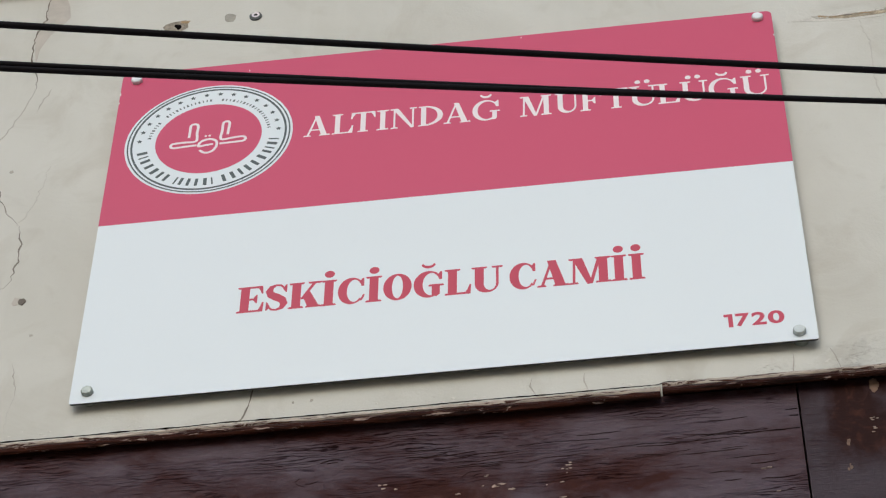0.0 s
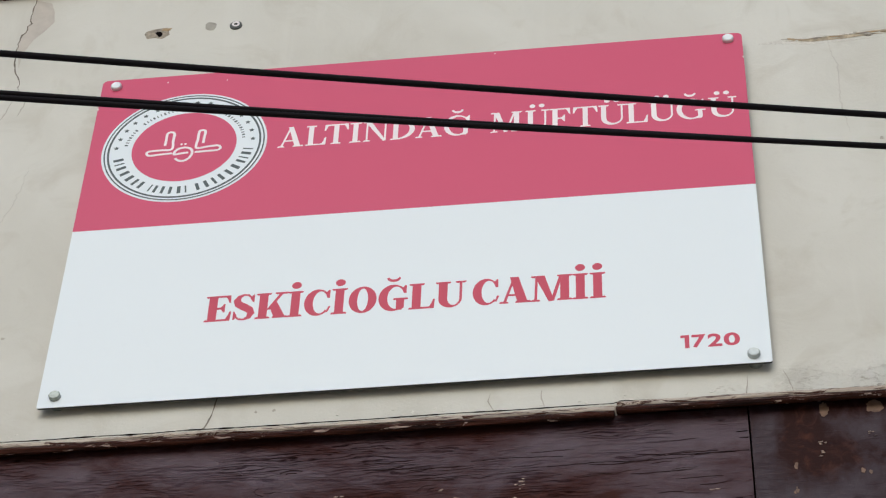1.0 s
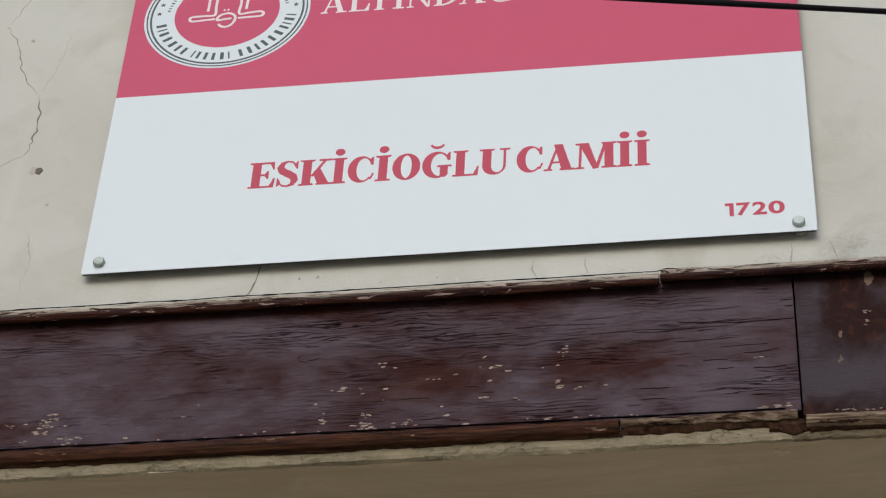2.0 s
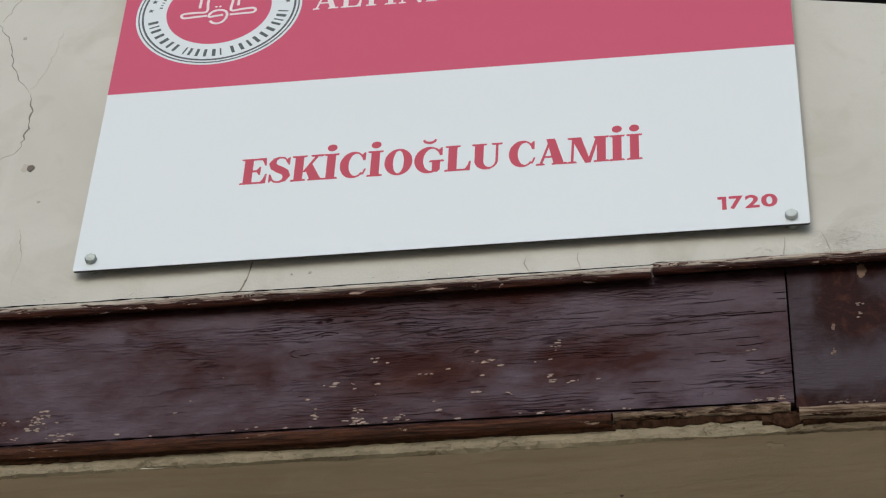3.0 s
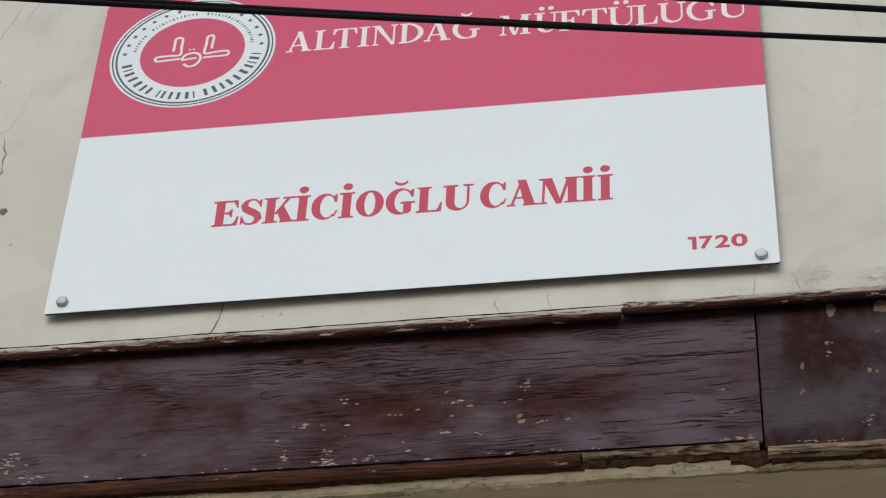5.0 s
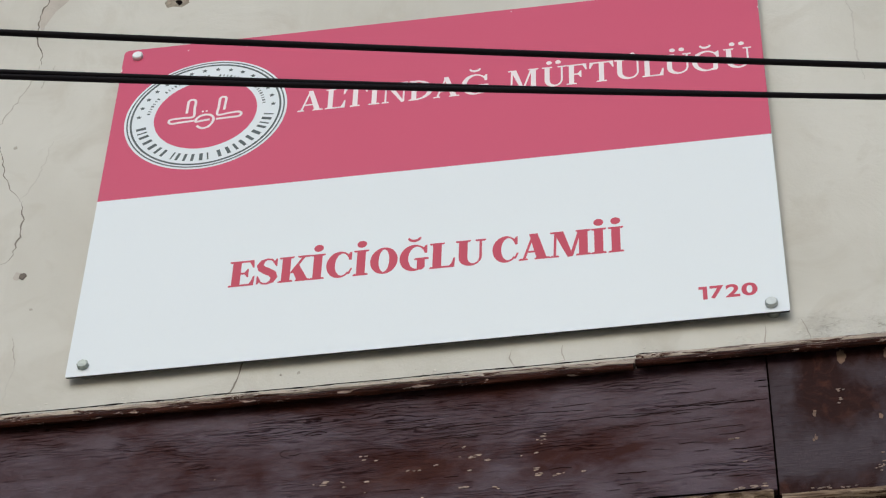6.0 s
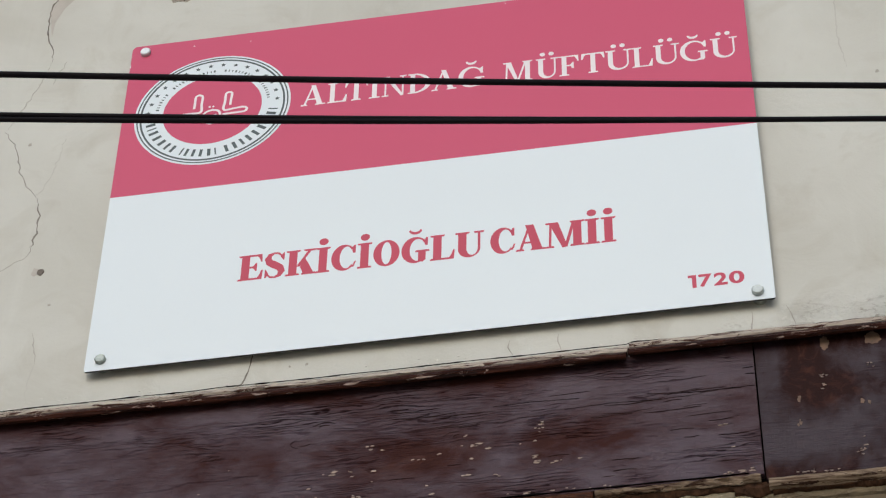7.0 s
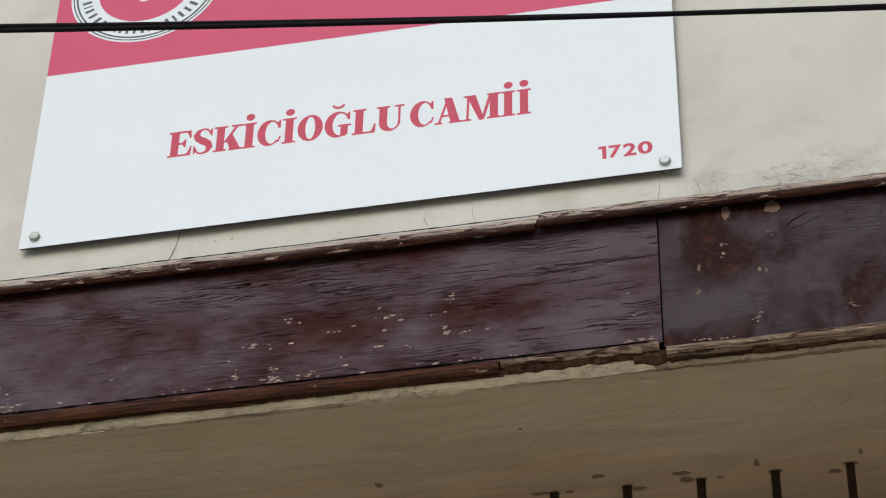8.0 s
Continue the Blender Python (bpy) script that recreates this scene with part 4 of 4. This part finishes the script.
    if char == "S":
        line = [(0.80, 0.86), (0.66, 0.965), (0.46, 0.985), (0.27, 0.92), (0.17, 0.76), (0.26, 0.62), (0.50, 0.505), (0.74, 0.39), (0.83, 0.24), (0.73, 0.08), (0.52, 0.015), (0.32, 0.035), (0.17, 0.14)]
        widths = [0.6 * h, h, h, 0.55 * t, 0.85 * t, t, 1.08 * t, t, 0.85 * t, 0.55 * t, h, h, 0.6 * h]
        return [swash([(x * w, z) for x, z in line], widths), [(0.74 * w, 0.84), (0.88 * w, 0.98), (0.93 * w, 0.98), (0.93 * w, 0.68), (0.88 * w, 0.68)], [(0.24 * w, 0.15), (0.11 * w, 0.02), (0.06 * w, 0.02), (0.06 * w, 0.34), (0.11 * w, 0.34)]]
    return []


def letter(char, x0, x1, z0, height, material, stem, hair):
    b = bmesh.new()
    for i, shape in enumerate(capital(char, (x1 - x0) / height, stem, hair)):
        area = sum(p[0] * q[1] - q[0] * p[1] for p, q in zip(shape, shape[1:] + shape[:1]))
        plate(b, [(x0 + x * height, z0 + z * height) for x, z in (shape if area > 0 else shape[::-1])], SIGN_Y - 0.00020 - 0.00003 * i, SIGN_Y)
    return part("letter", b, material, sign)


def digit(char, x0, x1, z0, height, material):
    b = bmesh.new()
    if char == "1":
        for i, (u0, u1, v0) in enumerate(((x1 - 0.0060, x1, 0.0), (x0, x1 - 0.0050, 0.80))):
            plate(b, [(u0, z0 + v0 * height), (u1, z0 + v0 * height), (u1, z0 + height), (u0, z0 + height)], SIGN_Y - 0.00020 - 0.00003 * i, SIGN_Y)
        return part("digit", b, material, sign)
    cu = bpy.data.curves.new("glyph", "FONT")
    cu.body, cu.size, cu.offset, cu.resolution_u = char, 1.0, 0.030, 4
    ob = new("glyph", cu)
    bpy.context.view_layer.update()
    mesh = bpy.data.meshes.new_from_object(ob.evaluated_get(bpy.context.evaluated_depsgraph_get()))
    xs, zs = [v.co.x for v in mesh.vertices], [v.co.y for v in mesh.vertices]
    made = [b.verts.new((x0 + (v.co.x - min(xs)) / (max(xs) - min(xs)) * (x1 - x0), SIGN_Y - 0.0002, z0 + (v.co.y - min(zs)) / (max(zs) - min(zs)) * height)) for v in mesh.vertices]
    for p in mesh.polygons:
        f = b.faces.new([made[i] for i in p.vertices])
        f.normal_update()
        if f.normal.y > 0:
            f.normal_flip()
    bpy.data.objects.remove(ob)
    bpy.data.curves.remove(cu)
    bpy.data.meshes.remove(mesh)
    return part("digit", b, material, sign)


for char, x0, x1 in (("A", -0.2073, -0.1680), ("L", -0.1649, -0.1334), ("T", -0.1372, -0.1000), ("I", -0.0981, -0.0804), ("N", -0.0779, -0.0385), ("D", -0.0358, 0.0010), ("A", 0.0021, 0.0421), ("Ğ", 0.0449, 0.0853),
    ("M", 0.1156, 0.1623), ("Ü", 0.1676, 0.2031), ("F", 0.2046, 0.2370), ("T", 0.2391, 0.2763), ("Ü", 0.2774, 0.3177), ("L", 0.3186, 0.3512), ("Ü", 0.3523, 0.3921), ("Ğ", 0.3937, 0.4359), ("Ü", 0.4413, 0.4824)):
    letter(char, x0, x1, 4.4635 - 0.006 * (x0 + 0.2), 0.0465, LETTER_WHITE, 0.165, 0.060)
for char, x0, x1 in (("E", -0.2827, -0.2450), ("S", -0.2438, -0.2110), ("K", -0.2105, -0.1640), ("İ", -0.1651, -0.1438), ("C", -0.1417, -0.1039), ("İ", -0.1027, -0.0808), ("O", -0.0785, -0.0391), ("Ğ", -0.0364, 0.0045), ("L", 0.0067, 0.0433),
    ("U", 0.0438, 0.0856), ("C", 0.0961, 0.1334), ("A", 0.1338, 0.1778), ("M", 0.1778, 0.2352), ("İ", 0.2357, 0.2568), ("İ", 0.2594, 0.2812)):
    letter(char, x0, x1, 4.0890 - 0.007 * (x0 + 0.28), 0.0520, LETTER_RED, 0.240, 0.070)
for char, x0, x1 in (("1", 0.3800, 0.3916), ("7", 0.3950, 0.4138), ("2", 0.4163, 0.4356), ("0", 0.4377, 0.4595)):
    digit(char, x0, x1, 3.9745, 0.0250, LETTER_RED)

# ---- overhead cables ----
def cable_line(y0, z0, y1, z1, sag, x):
    s = (x + 0.3) / 0.8
    return Vector((x, y0 + (y1 - y0) * s, z0 + (z1 - z0) * s + sag * (x + 0.3) * (x - 0.5)))


def tube(bm, line, radius, count=10):
    rows = []
    for i, p in enumerate(line):
        d = (line[min(i + 1, len(line) - 1)] - line[max(i - 1, 0)]).normalized()
        up = d.cross(Vector((0, 1, 0))).normalized()
        side = d.cross(up)
        rows.append([bm.verts.new(p + radius * (math.cos(2 * math.pi * k / count) * up + math.sin(2 * math.pi * k / count) * side)) for k in range(count)])
    for a, b2 in zip(rows, rows[1:]):
        for k in range(count):
            bm.faces.new((a[k], a[(k + 1) % count], b2[(k + 1) % count], b2[k]))
    bm.faces.new(rows[0][::-1])
    bm.faces.new(rows[-1])
    bmesh.ops.recalc_face_normals(bm, faces=bm.faces)
    return bm


SPAN = steps(-14, -1.5, 25) + steps(-1.45, 1.6, 60) + steps(1.7, 3.2, 8)
upper_cable = tagged(new("overhead_cable"), "thin black electric cable strung across the street front", "cable", group="overhead cables")
pts = [cable_line(-0.976, 3.486, -0.761, 3.567, 0.011, x) for x in SPAN + [3.34]]
smooth(part("sheath", tube(bmesh.new(), pts, 0.0036), RUBBER, upper_cable))
lower_cable = tagged(new("overhead_cable"), "black twin-core electric cable strung across the street front", "cable", group="overhead cables")
for side in (-1, 1):
    pts = []
    for x in SPAN + [3.68]:
        turn = radians(112 - 75 * (x + 0.3))
        off = 0.0026 * side
        pts.append(cable_line(-0.992, 3.401, -0.792, 3.476, 0.017, x) + Vector((0, off * math.cos(turn), off * math.sin(turn))))
    smooth(part("conductor", tube(bmesh.new(), pts, 0.0030), RUBBER, lower_cable))

# ---- barred opening below ----
grille = tagged(new("window_grille"), "rusty dark iron bars set into the soffit", "window grille")
for i in range(-12, 10):
    x = 0.2365 + 0.1123 * i
    b = bmesh.new()
    top = ARRIS + RISE * 0.439
    box(b, x - 0.0065, x + 0.0065, 0.4175, 0.4305, 2.05, top + 0.01)
    bmesh.ops.bevel(b, geom=b.edges[:], offset=0.0012, segments=1, affect="EDGES")
    part("bar", b, IRON, grille)


def soffit_spot(name, x, y, rx, ry, material, depth=0.0008, count=15, rag=0.22):
    r = random.Random(int(x * 1000) + 7)
    b = bmesh.new()
    outline = blob(x, y, rx, ry, r, count, rag)
    low = [b.verts.new((u, v, soffit_place(u, v)[2] - depth)) for u, v in outline]
    high = [b.verts.new((u, v, soffit_place(u, v)[2] + 0.006)) for u, v in outline]
    b.faces.new(low[::-1])
    for i in range(count):
        j = (i + 1) % count
        b.faces.new((low[i], low[j], high[j], high[i]))
    bmesh.ops.recalc_face_normals(b, faces=b.faces)
    return part(name, b, material, grille if name == "mortar_spot" else wall)


for x, y, rx, ry in ((-0.013, 0.312, 0.006, 0.010), (0.312, 0.364, 0.010, 0.008), (0.434, 0.388, 0.014, 0.010), (0.441, 0.420, 0.012, 0.012), (0.490, 0.424, 0.006, 0.006), (0.662, 0.455, 0.010, 0.008), (0.704, 0.375, 0.003, 0.012),
    (0.550, 0.375, 0.004, 0.014), (0.215, 0.418, 0.014, 0.008), (0.365, 0.440, 0.010, 0.008), (0.26, 0.425, 0.008, 0.005), (0.236, 0.424, 0.010, 0.010), (0.349, 0.424, 0.009, 0.009), (0.461, 0.424, 0.010, 0.010), (0.573, 0.424, 0.010, 0.011), (0.686, 0.424, 0.012, 0.010)):
    soffit_spot("mortar_spot", x, y, rx, ry, DARK_SPOT)
for x, y, rx, ry in ((-0.226, 0.190, 0.005, 0.008), (0.067, 0.240, 0.009, 0.006), (0.734, 0.300, 0.010, 0.010), (0.437, 0.020, 0.010, 0.008), (0.428, 0.012, 0.005, 0.006)):
    soffit_spot("lime_flake", x, y, rx, ry, PALE_FLAKE, 0.0010, 14)
soffit_spot("nail_hole", 0.2335, 0.145, 0.0025, 0.0028, CRACK)


def scab(x, y, rx, ry, depth, material, count=28, rings=7):
    """A blister of limewash: swells gently and breaks off along one edge."""
    r = random.Random(31)
    rims = [1 + r.uniform(-0.035, 0.035) + 0.22 * math.cos(2 * math.pi * i / count) ** 9 for i in range(count)]
    b = bmesh.new()
    rows = []
    for k in range(1, rings + 1):
        q = k / rings
        row = []
        for i in range(count):
            a = 2 * math.pi * i / count
            u = x + rx * q * rims[i] * math.cos(a)
            v = y + ry * (q * rims[i] * math.sin(a) * (1.0 if math.sin(a) < 0 else 0.75) + 0.55 * (1 - q))
            row.append(b.verts.new((u, v, soffit_place(u, v)[2] - depth * (1 - q * q) + (0.002 if k == rings else 0.0))))
        rows.append(row)
    top = b.verts.new((x, y + 0.55 * ry, soffit_place(x, y + 0.55 * ry)[2] - depth))
    for i in range(count):
        j = (i + 1) % count
        b.faces.new((top, rows[0][j], rows[0][i]))
        for p, q in zip(rows, rows[1:]):
            b.faces.new((p[i], p[j], q[j], q[i]))
    bmesh.ops.recalc_face_normals(b, faces=b.faces)
    return smooth(part("lime_blister", b, material, wall))


scab(0.668, 0.160, 0.032, 0.030, 0.0120, SOFFIT)
scab(0.455, 0.215, 0.085, 0.035, 0.0050, SOFFIT)
scab(0.12, 0.120, 0.050, 0.020, 0.0040, SOFFIT)
for i in range(9):
    r = random.Random(200 + i)
    soffit_spot("lime_flake", r.uniform(-0.5, 0.75), r.uniform(0.03, 0.24), r.uniform(0.004, 0.014), r.uniform(0.0012, 0.003), PALE_FLAKE, 0.0006, 12, 0.3)
